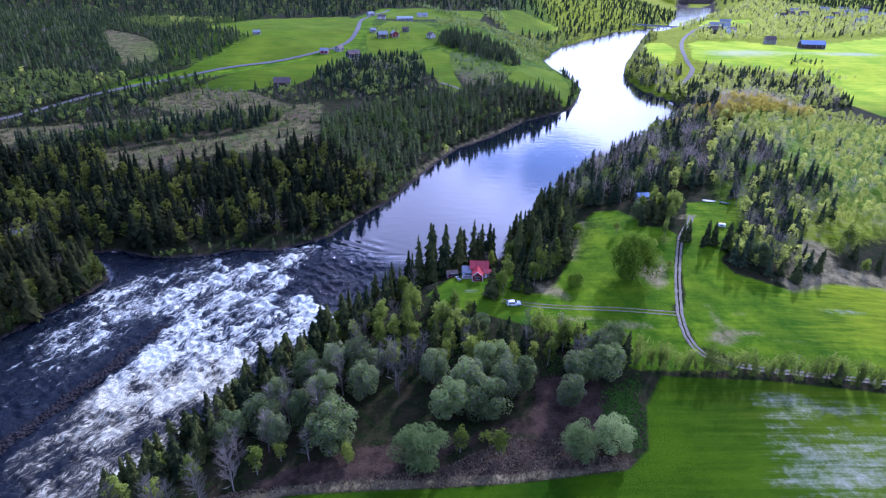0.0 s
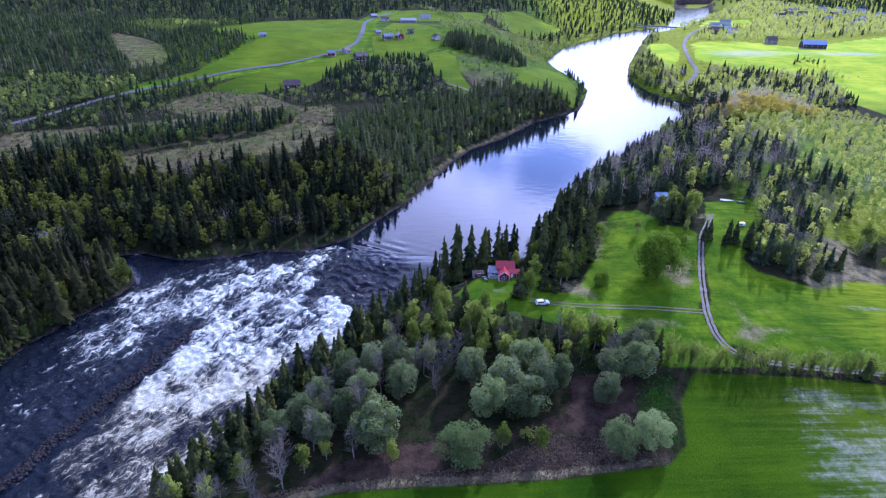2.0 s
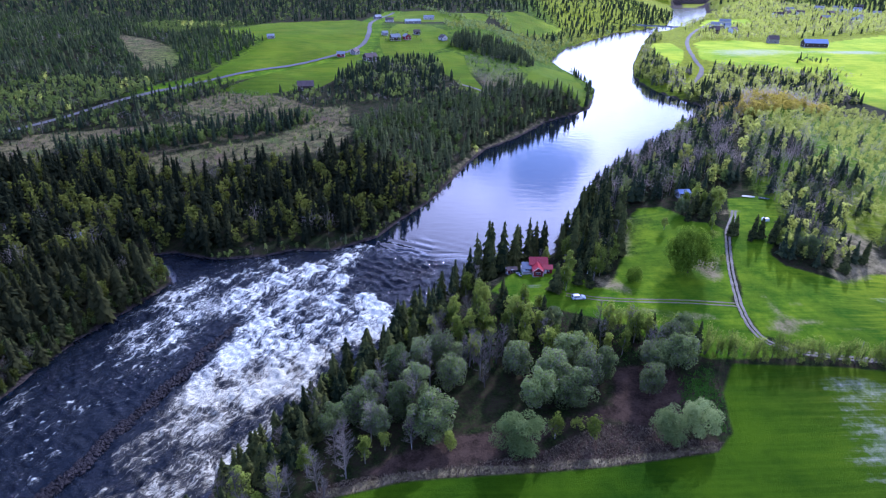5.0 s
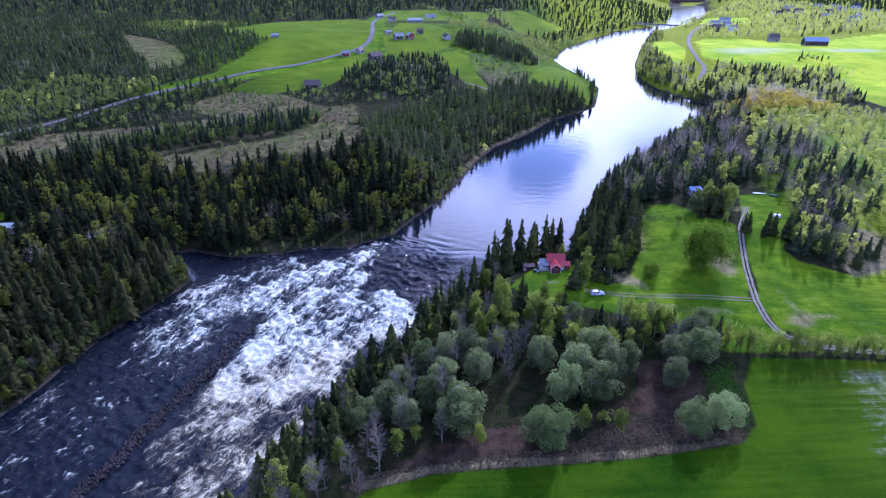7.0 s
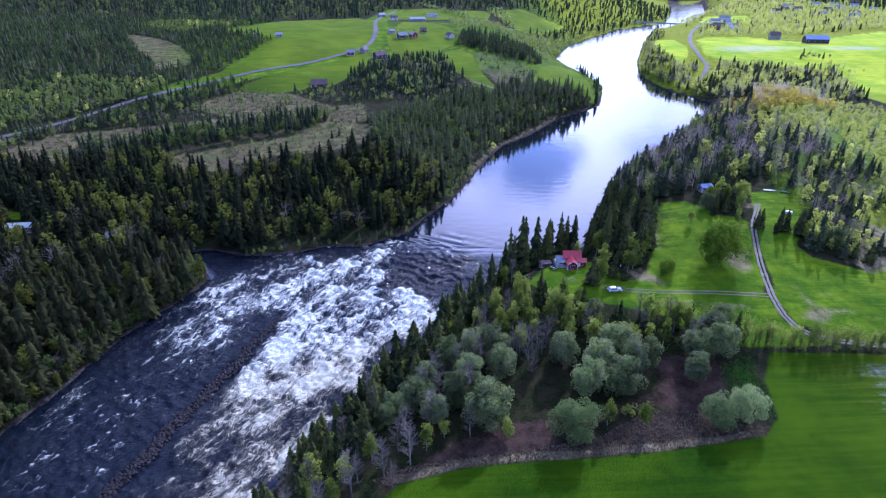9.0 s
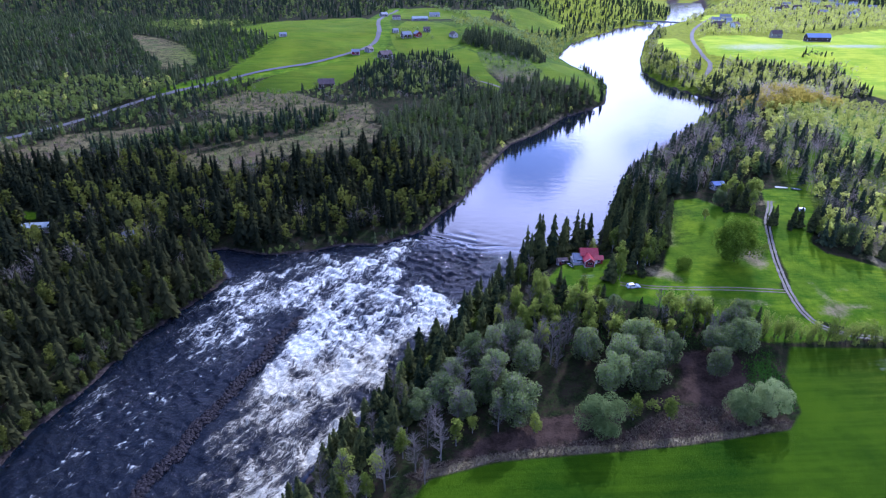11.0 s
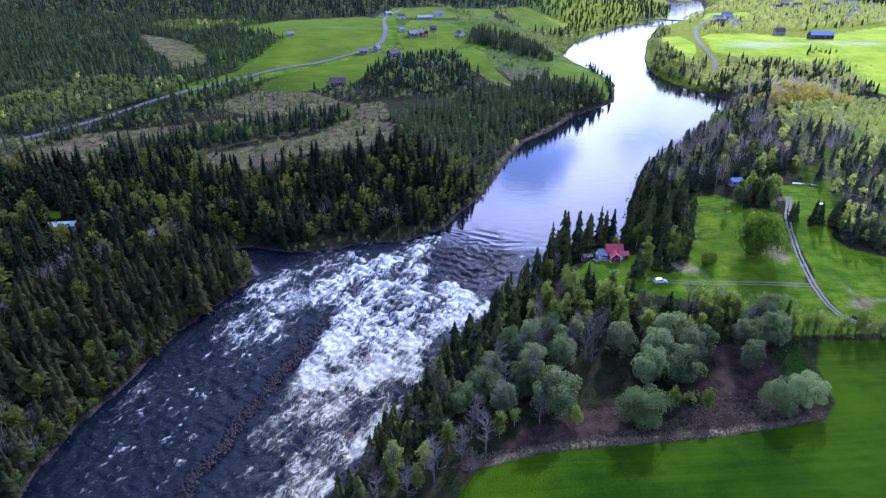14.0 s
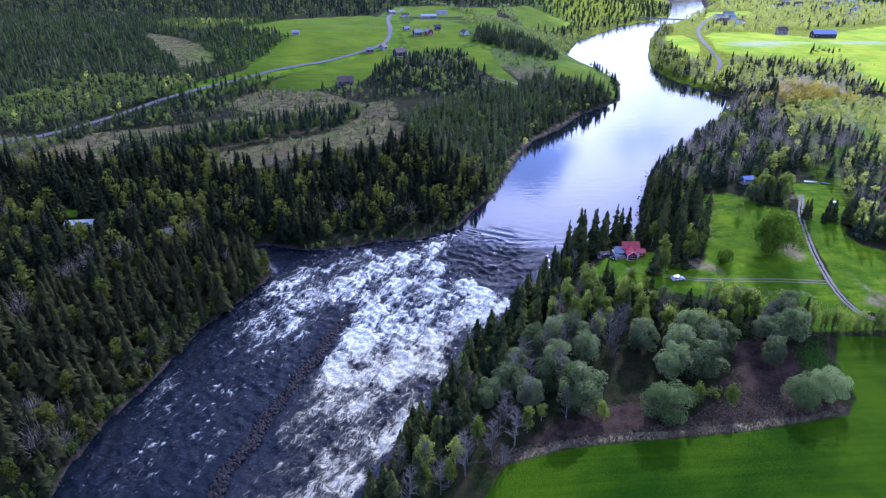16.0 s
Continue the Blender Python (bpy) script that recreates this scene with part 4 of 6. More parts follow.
def haze_shape(seed, count, wide=0.30, thick=0.004):
    """A leafless crown seen from afar: many thin rising twigs."""
    rng = np.random.RandomState(seed)
    p = rng.normal(size=(count, 3)) * [wide * 0.36, wide * 0.36, 0.17] + [0, 0, 0.58]
    d = p * [1, 1, 0.0] * 0.5 + rng.normal(size=(count, 3)) * 0.035 + [0, 0, 0.10]
    w = np.cross(d, rng.normal(size=(count, 3)))
    w = w / np.linalg.norm(w, axis=1)[:, None] * thick * rng.uniform(0.6, 1.5, (count, 1))
    v = np.stack([p - w, p + w, p + d], 1).reshape(-1, 3)
    trunk = stem(random.Random(seed), [(0, 0, 0), (0, 0, 0.9)], [0.012, 0.002], 3)
    return join((v, np.arange(count * 3).reshape(-1, 3)), trunk)


# ---- near trees: a trunk and a crown each, copied
def tree_model(name, crown, trunk, crown_material, trunk_material, label, category="tree"):
    top = new(name)
    part("trunk", mesh_from("trunk", *trunk, [trunk_material]), None, top)
    part("crown", mesh_from("crown", *crown, [crown_material]), None, top)
    return tagged(top, label, category)


def spruce_model(seed, girth=0.19):
    return tree_model("spruce_tree", spruce_shape(seed, 21, 11, True, girth), trunk_shape(seed, 0.9, 0.012), M_SPRUCE, M_BARK, "tall dark green spruce with drooping boughs on the river bank")


def leafy_model(name, seed, leaves, size, clumps, wide, low, lumpy, material, bark, label, up=0.0, simple=False, twigs=0.0):
    v, f, c = crown_shape(seed, leaves, size, clumps, wide, low, lumpy, up, simple)
    if twigs:
        # grey twigs show between the leaves
        top = new(name)
        part("trunk", mesh_from("trunk", *trunk_shape(seed, 0.8, 0.014, [tuple(q) for q in c[:9]]), [bark]), None, top)
        part("crown", mesh_from("crown", v, f, [material, M_BARE], np.random.RandomState(seed).rand(len(f)) < twigs), None, top)
        return tagged(top, label, "tree")
    return tree_model(name, (v, f), trunk_shape(seed, 0.8, 0.014, [tuple(q) for q in c[:9]]), material, bark, label)


def sapling_model(seed):
    """A clump of thin stems that fan out from one foot, with sparse small leaves along their upper parts."""
    rng = np.random.RandomState(seed)
    top, p = new("sapling_clump"), []
    for k in range(7):
        a, r = rng.uniform(0, 6.28), rng.uniform(0.05, 0.30)
        tip = np.array([r * math.cos(a), r * math.sin(a), rng.uniform(0.72, 1.0)])
        mid = tip * [0.42, 0.42, 0.5] + rng.normal(size=3) * 0.012
        part("stem", mesh_from("stem", *join(stem(None, [(0.1 * tip[0], 0.1 * tip[1], -0.02), tuple(mid), tuple(tip)], [0.007, 0.005, 0.001], 3)), [M_BARK]), None, top)
        t = rng.uniform(0.25, 1.0, (110, 1))
        p.append(mid + (tip - mid) * (2 * t - 1) + rng.normal(size=(110, 3)) * [0.045, 0.045, 0.03])
    p = np.concatenate(p)
    u, w = rng.normal(size=p.shape) * 0.011, rng.normal(size=p.shape) * 0.011
    v = np.stack([p - u, p + w, p + u, p - w], 1).reshape(-1, 3)
    q = np.arange(len(p))[:, None] * 4
    part("crown", mesh_from("crown", v, np.concatenate([q + [0, 1, 2], q + [0, 2, 3]]), [M_BIRCH]), None, top)
    return tagged(top, "clump of thin saplings with sparse yellow-green leaves beside a field", "sapling")


MODELS = {
    "sapling": [sapling_model(70 + k) for k in range(4)],
    "spruce": [spruce_model(k, g) for k, g in ((1, 0.19), (2, 0.22), (3, 0.165), (4, 0.26), (5, 0.20))],
    "birch": [leafy_model("birch_tree", 10 + k, 1100, 0.024, 30, 0.23, 0.10, 0.42, M_BIRCH, M_BIRCH_BARK, "slender birch with thin yellow-green spring leaves", 0.45) for k in range(4)],
    "willow": [leafy_model("willow_tree", 20 + k, 9800, 0.0184, 46, 0.40, 0.04, 0.36, M_WILLOW, M_BARK, "broad grey-green willow with a dense lumpy crown", 0.25, True, 0.10 + 0.05 * k) for k in range(4)],
    "oak": [leafy_model("broadleaf_tree", 31, 18000, 0.0165, 80, 0.50, 0.04, 0.32, M_OAK, M_BARK, "large spreading fresh green broadleaf tree in a meadow", 0.2, True)],
    "gold": [leafy_model("golden_birch_tree", 40 + k, 800, 0.030, 26, 0.22, 0.2, 0.40, M_GOLD, M_BIRCH_BARK, "young birch with golden-green opening leaves on a hill", 0.4) for k in range(3)],
    "shrub": [leafy_model("shrub", 50 + k, 420, 0.045, 16, 0.42, 0.02, 0.42, M_BIRCH, M_BARK, "thin yellow-green shrub with sparse spring leaves", 0.1) for k in range(3)],
    "bush": [leafy_model("willow_bush", 56 + k, 11000, 0.0172, 44, 0.46, 0.0, 0.38, M_PALE_WILLOW, M_BARK, "round pale grey-green willow bush at a field edge", 0.1, True) for k in range(3)],
    "greenbush": [leafy_model("green_bush", 59, 5200, 0.026, 34, 0.50, 0.0, 0.42, M_OAK, M_BARK, "round fresh green bush beside a meadow", 0.1)],
    "bare": [tree_model("bare_tree", bare_shape(60 + k, 40, 10), trunk_shape(60 + k, 0.5, 0.012), M_BARE, M_BIRCH_BARK, "leafless pale grey tree with fine twigs") for k in range(3)],
}
GROUPS = {"sapling": "saplings of the hedge", "spruce": "spruces of the near bank", "birch": "birches of the near bank", "willow": "willows above the field", "gold": "golden birches on the hill", "shrub": "shrubs of the hedge", "bush": "willow bushes at the field edge",
          "bare": "leafless trees of the near bank", "oak": "", "greenbush": ""}
taken = {}
plants = random.Random(77)


BREADTH = {"willow": 0.84, "bush": 0.98, "birch": 0.50, "shrub": 0.80}  # of the models, against their height


def plant(kind, x, y, tall, sink=0.15, wide=0.0):
    """Stands one tree of a kind on the ground."""
    k = taken[kind] = taken.get(kind, -1) + 1
    models = MODELS[kind]
    m = pose(x, y, height(x, y) - sink, plants.uniform(-2, 2), plants.uniform(-2, 2), plants.uniform(0, 360))
    s = tall * plants.uniform(0.95, 1.05)
    if k < len(models):
        ob = models[k]
        ob.matrix_basis = m
    else:
        ob = copy_thing(models[k % len(models)], m)
    g = wide / BREADTH[kind] if wide else s
    ob.scale = (g * plants.uniform(0.92, 1.1), g * plants.uniform(0.92, 1.1), s)
    if GROUPS[kind]:
        ob["group"] = GROUPS[kind]
    return ob


def scatter(poly, step, seed, apart_from=(), shore=2.5):
    """Uneven places in a polygon, on dry land and off the open ground."""
    rng = np.random.RandomState(seed)
    p = np.asarray(poly, float)
    gx, gy = np.meshgrid(np.arange(p[:, 0].min(), p[:, 0].max(), step), np.arange(p[:, 1].min(), p[:, 1].max(), step))
    x, y = gx.ravel() + rng.uniform(-0.48, 0.48, gx.size) * step, gy.ravel() + rng.uniform(-0.48, 0.48, gx.size) * step
    ok = inside(p, x, y)
    x, y = x[ok], y[ok]
    ok = ~inside(RIVER, x, y) & (to_line(RIVER, x, y, True) > shore) & ~any_inside(apart_from, x, y)
    for road, w in ((FARM_ROAD, 4), (YARD_TRACK, 4), (LEFT_ROAD, 6), (RIGHT_ROAD, 8)):
        ok &= to_line(road, x, y) > w
    return x[ok], y[ok], rng


OPEN_LAND = FIELDS + ROUGH_OPEN + FELLED

# willows above the field, hand set: kind, place, height and breadth
for kind, x, y, tall, wide in (
        ("bush", -2, 104, 10.6, 12.8), ("bush", 35.6, 106, 9.8, 8.8), ("bush", 43.9, 107.5, 10.4, 8.8), ("willow", 5, 118.5, 12, 10.5), ("willow", 14.5, 119.5, 12.5, 11.5), ("willow", 10, 126.5, 13.5, 9.5), ("willow", 20, 126, 13, 9.5),
        ("willow", 17, 133.5, 13, 10.5), ("willow", 25, 128.5, 11.5, 8.5), ("willow", 1.8, 132, 12.5, 9.5), ("willow", 36.8, 122.5, 10.4, 8), ("willow", 42.7, 131.5, 10.5, 10), ("willow", -23, 109.5, 12.5, 12.5), ("willow", -17.5, 126.5, 12.5, 8.5),
        ("willow", -20, 135, 13.5, 9.5), ("willow", -32.5, 129, 13, 9.5), ("willow", -30.5, 115.5, 12.5, 7.5), ("willow", -41, 115, 11.5, 9.5), ("willow", -36.5, 109.5, 10.5, 7), ("willow", -47.5, 111.5, 9.5, 8), ("willow", -27, 121.5, 13, 8.5),
        ("willow", -38, 122, 12, 8), ("willow", -26, 133, 13, 7.5), ("birch", 17, 107.2, 7.6, 5), ("birch", 7.4, 107.2, 8.8, 4.6), ("birch", -34.5, 105, 7, 3.6), ("birch", -19, 104.2, 6.5, 4), ("shrub", 14, 111, 4, 4)):
    plant(kind, x, y, tall, 0.15, wide)
for kind, x, y, tall in (
        ("bare", -9, 131, 15), ("bare", -6, 134.5, 15), ("bare", -11.5, 136, 14), ("bare", -14, 133, 13), ("bare", -8, 127, 8), ("bare", -23, 128, 14), ("bare", -35, 117, 12), ("bare", -44, 104, 12),
        ("bare", -28, 105, 11), ("birch", -39, 101, 9), ("bare", -46, 101, 12), ("bare", -38, 108, 13), ("bare", -27, 116, 15), ("bare", -43, 96.5, 13), ("bare", -49, 93, 12),
        ("bare", -56, 88, 13), ("bare", -47, 89.5, 8), ("bare", -62, 83, 11), ("birch", -52, 97.5, 10), ("birch", -58, 92, 10), ("spruce", -62, 98, 13),
        ("spruce", -57, 102, 14), ("spruce", -66, 94, 12), ("birch", -60, 86, 8), ("bare", -36, 122, 14), ("bare", -30, 124, 14), ("bare", -40, 118, 12), ("bare", -52, 99, 9),
        ("bare", -55, 92, 8), ("oak", 71, 182, 18), ("birch", 24.5, 172, 10.5), ("spruce", 20.8, 171.5, 11.5), ("birch", 26.5, 179, 12), ("spruce", 29.5, 175.5, 11),
        ("spruce", 33, 174, 9), ("greenbush", 50, 178, 5.5), ("greenbush", 58, 216, 6.5), ("birch", 36, 179, 11), ("birch", 39, 182, 13), ("birch", 42, 185, 12),
        ("birch", 45, 190, 13), ("birch", 38, 187, 12), ("birch", 99, 228, 11), ("spruce", 99, 206, 9), ("birch", 89, 231, 10), ("birch", 95, 235, 11), ("spruce", 98, 234, 12),
        ("willow", 86, 227, 8), ("birch", 84, 200, 6), ("shrub", 86, 188, 4), ("shrub", 89, 203, 5), ("birch", 92, 211, 7), ("birch", 96, 230, 10), ("spruce", 93, 229, 10),
        ("spruce", 90, 226, 9), ("spruce", 113, 131, 7.5), ("bare", 52, 140, 6), ("spruce", 40, 146, 9), ("spruce", 27, 143, 10), ("spruce", 30, 145, 9), ("spruce", 8, 148, 9),
        ("spruce", 141, 189, 10.5), ("birch", 162, 206, 13), ("birch", 165.5, 209, 12), ("birch", 157, 202, 9), ("spruce", 164, 203, 7), ("birch", 160, 191, 7),
        ("birch", 162, 193, 6), ("spruce", 170, 197, 8), ("spruce", 129, 182, 10), ("spruce", 125, 185, 8), ("willow", 119, 190, 10), ("bare", 124, 190, 13),
        ("bare", 127, 192, 12), ("birch", 113, 194, 10), ("spruce", 105, 203, 11), ("spruce", 108, 203, 10), ("spruce", 97, 205.5, 9), ("birch", 98, 225, 12),
        ("birch", 101, 226, 13), ("birch", 97, 220.5, 10), ("spruce", 95, 224, 11), ("spruce", 92, 221, 9), ("spruce", 104, 233, 10), ("spruce", 102, 235, 11),
        ("spruce", 86, 220, 9), ("birch", 74, 214, 7), ("spruce", 112, 200, 12), ("spruce", 114, 204, 10), ("spruce", 103, 201, 6), ("birch", 112, 196, 9)):
    plant(kind, x, y, tall)

# the bank of spruces, from the rapids up to the house and behind it
BANK_WOOD = [(-86, 82), (-78, 97), (-63, 122), (-42, 150), (-24, 175), (0, 205), (20, 210), (39, 228), (48, 256), (62, 250), (58, 222), (52, 200), (42, 182), (36, 178), (33, 190), (24, 200), (8, 197), (-3, 187), (-12, 168), (-24, 148), (-38, 128), (-50, 110), (-60, 92), (-70, 80)]
x, y, rng = scatter(BANK_WOOD, 4.3, 5, [YARD], 1.5)
for px, py in zip(x, y):
    r = rng.rand()
    far = smooth(95, 150, py)
    kind = "spruce" if r < 0.72 else "birch" if r < 0.86 else "bare"
    ob = plant(kind, px, py, rng.uniform(9, 13) + (5 * float(far) + 4 * float(smooth(180, 200, py))) * rng.uniform(0.6, 1.2) if kind == "spruce" else rng.uniform(8, 12))
    if kind == "spruce" and py > 165:
        ob.scale = (0.7 * ob.scale[0], 0.7 * ob.scale[1], ob.scale[2])  # slender ones round the house
# young mixed wood between the willows and the yard
MIXED = [(-34, 128), (-24, 146), (-12, 166), (0, 172), (8, 165), (28, 156), (44, 150), (60, 144), (56, 134), (46, 132), (26, 134), (8, 134), (-12, 134)]
x, y, rng = scatter(MIXED, 4.9, 6, [YARD, [(15, 152), (31, 150), (37, 166), (18, 167)]])
for px, py in zip(x, y):
    r = rng.rand()
    kind = "birch" if r < 0.50 else "spruce" if r < 0.72 else "bare" if r < 0.92 else "willow"
    plant(kind, px, py, rng.uniform(7.5, 12) if kind != "bare" else rng.uniform(9, 13))
# hedge along the field's upper edge
for k in range(66):
    s = k / 65
    if k % 4 == 1:
        plant("shrub", 60 + 76 * s + plants.uniform(-1, 1), 137 - 9.5 * s + plants.uniform(-1, 0.6), plants.uniform(2.2, 3.6))
    else:
        plant("sapling", 58 + 78 * s + plants.uniform(-1, 1), 138.5 - 9.5 * s + plants.uniform(-1.4, 1.6), plants.uniform(5.5, 9.0))
for x, y, tall in ((44, 146, 9.5), (48, 144, 10), (52, 146, 9), (40, 149, 8.5), (36, 150, 9), (56, 143, 8), (33, 148, 10), (46, 140, 8), (61, 142, 8)):
    plant("sapling", x, y, tall)


# ---------------------------------------------------------------- woods: countless trees, one mesh a stand and kind
def far_leafy(seed, leaves, size, wide=0.30):
    v, f, _ = crown_shape(seed, leaves, size, 14, wide, 0.10, 0.5, 0.35, True)
    return v, f


STOCK = {
    "spruce_mid": [spruce_shape(100 + k, 14, 9, False, g) for k, g in enumerate((0.20, 0.24, 0.18, 0.22, 0.26))],
    "spruce_near": [spruce_shape(170 + k, 22, 12, False, g) for k, g in enumerate((0.19, 0.22, 0.17, 0.205, 0.24))],
    "birch_near": [far_leafy(175 + k, 480, 0.033, 0.20) for k in range(4)],
    "bare_near": [haze_shape(178 + k, 260, 0.30, 0.0025) for k in range(3)],
    "spruce_far": [spruce_far_shape(110 + k) for k in range(5)],
    "birch_mid": [far_leafy(120 + k, 100, 0.066, 0.25) for k in range(4)],
    "birch_far": [far_leafy(130 + k, 38, 0.114, 0.35) for k in range(4)],
    "sunny_mid": [far_leafy(160 + k, 140, 0.044, 0.21) for k in range(4)],
    "sunny_far": [far_leafy(165 + k, 48, 0.094, 0.30) for k in range(4)],
    "bare_mid": [haze_shape(140 + k, 150, 0.30, 0.0030) for k in range(3)],
    "bare_far": [haze_shape(150 + k, 46, 0.40, 0.012) for k in range(3)],
}
LOOKS = {"bank_spruce": M_SPRUCE_SHADED, "bank_birch": M_BIRCH_SHADED, "sunny": M_BIRCH_SUN, "grey": M_BARE_SUN, "spruce": M_SPRUCE_HAZED, "birch": M_BIRCH_FAR, "gold": M_GOLD, "bare": M_BARE, "willow": M_WILLOW}


def stand(name, kind, level, x, y, tall, label, seed):
    """Many trees of one kind joined into one mesh."""
    if len(x) == 0:
        return
    rng = np.random.RandomState(seed)
    models = STOCK[{"gold": "birch", "willow": "birch", "bank_birch": "birch", "bank_spruce": "spruce", "grey": "bare"}.get(kind, kind) + "_" + level]
    z = terrain(x, y) - 0.2
    vs, fs, n = [], [], 0
    pick = rng.randint(0, len(models), len(x))
    for k, (v, f) in enumerate(models):
        i = np.nonzero(pick == k)[0]
        if not len(i):
            continue
        a = rng.uniform(0, 6.28, len(i))
        c, s = np.cos(a)[:, None], np.sin(a)[:, None]
        h = tall[i][:, None]
        g = h * rng.uniform(0.85, 1.2, (len(i), 1))
        w = np.stack([(v[:, 0] * c - v[:, 1] * s) * g + x[i][:, None], (v[:, 0] * s + v[:, 1] * c) * g + y[i][:, None], v[:, 2] * h + z[i][:, None]], 2)
        vs.append(w.reshape(-1, 3))
        fs.append((f[None] + (np.arange(len(i)) * len(v))[:, None, None] + n).reshape(-1, 3))
        n += len(i) * len(v)
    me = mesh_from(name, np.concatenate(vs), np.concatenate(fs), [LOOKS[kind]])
    tagged(new(name, me), label, "woods", kind="stuff")


WORDS = {"bank_spruce": "dense green spruce wood tinted dark as shaded", "bank_birch": "green birches in spring leaf tinted dark as shaded", "sunny": "birches in thin spring leaf tinted pale yellow-green as sunlit", "grey": "leafless grey trees tinted paler as sunlit", "spruce": "green spruce wood", "birch": "yellow-green birch wood in spring leaf", "gold": "golden young birches on a hilltop", "bare": "leafless greyish brown trees", "willow": "grey-green willows"}


def wood(poly, step, level, mix, tall, where, seed, apart_from=OPEN_LAND, shore=2.5):
    """Fills a stretch of land with a mixed wood; kinds gather in patches."""
    x, y, rng = scatter(poly, step, seed, apart_from, shore)
    patch = 0.5 + 0.13 * waves(x, y, 70, seed) + 0.10 * waves(x, y, 24, seed + 1) + rng.uniform(-0.42, 0.42, len(x))
    names, shares = list(mix), np.cumsum(list(mix.values()))
    pick = np.searchsorted(shares / shares[-1], np.clip(patch, 0, 0.999))
    h = rng.uniform(tall[0], tall[1], len(x)) * (0.9 + 0.12 * waves(x, y, 40, seed + 2))
    for k, kind in enumerate(names):
        i = pick == k
        low = {"birch": 0.72, "bank_birch": 0.75, "bare": 0.8, "gold": 0.75, "sunny": 0.95, "grey": 0.95, "willow": 0.9}.get(kind, 1.0)
        stand(kind + "_wood", kind, level, x[i], y[i], h[i] * low, WORDS[kind] + " " + where, seed + k)


NEAR_LEFT = [(-170, 60), (-154, 95), (-146, 134), (-131, 178), (-120, 203), (-138, 212), (-175, 205), (-200, 180), (-215, 130), (-225, 60)]
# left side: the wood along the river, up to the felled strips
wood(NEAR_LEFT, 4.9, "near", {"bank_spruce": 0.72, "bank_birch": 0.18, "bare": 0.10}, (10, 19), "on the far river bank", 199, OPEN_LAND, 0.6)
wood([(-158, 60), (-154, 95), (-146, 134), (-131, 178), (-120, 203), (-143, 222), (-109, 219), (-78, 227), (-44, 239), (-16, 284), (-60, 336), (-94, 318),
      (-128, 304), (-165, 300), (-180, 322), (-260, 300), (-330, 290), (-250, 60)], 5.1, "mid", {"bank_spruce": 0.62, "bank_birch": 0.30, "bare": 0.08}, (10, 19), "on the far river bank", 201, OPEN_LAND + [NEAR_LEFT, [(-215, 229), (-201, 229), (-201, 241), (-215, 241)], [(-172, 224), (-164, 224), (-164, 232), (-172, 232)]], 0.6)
wood([(-16, 284), (14, 350), (50, 412), (76, 448), (102, 472), (122, 492), (136, 534), (126, 530), (112, 500), (62, 500), (26, 470), (-20, 432), (-70, 392), (-60, 336)], 4.5, "mid", {"birch": 0.36, "spruce": 0.54, "bare": 0.10}, (7, 13), "between the pool and the fields", 206, OPEN_LAND, 4.0)
wood([(8, 352), (30, 392), (60, 430), (100, 478), (94, 482), (54, 438), (24, 400), (2, 358)], 6.5, "mid", {"sunny": 0.6, "birch": 0.3, "spruce": 0.1}, (4, 9), "on the grassy shore", 208, OPEN_LAND, 1.5)
wood([(-146, 134), (-131, 178), (-120, 203), (-129, 206), (-141, 180), (-155, 140)], 5.2, "near", {"birch": 1.0}, (8, 14), "at a point of the river bank", 203, OPEN_LAND, 0.6)
# trees on the felled strips and between them
wood([(-380, 250), (-380, 350), (-277, 345), (-161, 390), (-76, 432), (-66, 346), (-94, 318), (-166, 304), (-255, 300)], 7.5, "mid", {"birch": 0.5, "spruce": 0.2, "bare": 0.3}, (2.5, 6.5), "on a felled strip", 221, [])
wood([(-380, 280), (-380, 350), (-277, 345), (-161, 390), (-76, 432), (-66, 346), (-94, 318), (-166, 304), (-255, 300)], 4.2, "far", {"birch": 0.5, "bare": 0.5}, (0.8, 3.2), "as low regrowth on a felled strip", 223, [])
wood([(-222, 312), (-185, 328), (-150, 342), (-120, 360), (-94, 392), (-100, 400), (-128, 388), (-152, 370), (-190, 352), (-228, 332)], 3.7, "mid", {"birch": 0.45, "spruce": 0.42, "bare": 0.13}, (8, 13.5), "between felled strips", 226, [])
wood(LEFT_BRUSH, 4.0, "far", {"bare": 0.45, "birch": 0.45, "spruce": 0.1}, (1.5, 6), "as scrub beside a country road", 227, [])
wood([(-252, 372), (-206, 446), (-181, 488), (-160, 476), (-186, 424), (-236, 358)], 5.0, "mid", {"birch": 0.5, "spruce": 0.3, "bare": 0.2}, (6, 12), "beside a country road", 229, [])
wood([(-330, 300), (-277, 332), (-258, 366), (-244, 360), (-262, 328), (-318, 290)], 4.4, "mid", {"birch": 0.45, "spruce": 0.45, "bare": 0.1}, (6, 12), "beside a country road", 219, [])
# behind the strips up to the road and fields
wood([(-76, 432), (-161, 390), (-237, 360), (-300, 348), (-440, 360), (-420, 470), (-210, 478), (-143, 442), (-100, 472), (-76, 536), (-50, 560), (0, 520), (26, 456), (-20, 432)], 5.2, "far", {"birch": 0.38, "spruce": 0.32, "bare": 0.30}, (3.5, 10), "beside a country road", 231)
wood([(-92, 486), (-84, 530), (-60, 556), (-40, 580), (-10, 575), (0, 530), (-10, 480), (-45, 452)], 4.6, "far", {"birch": 0.36, "spruce": 0.48, "bare": 0.16}, (7, 13), "between hay fields", 236)
wood([(80, 1010), (106, 1045), (122, 930), (104, 900)], 7.0, "far", {"willow": 0.5, "sunny": 0.3, "spruce": 0.2}, (6, 10), "between hay fields", 233, [])
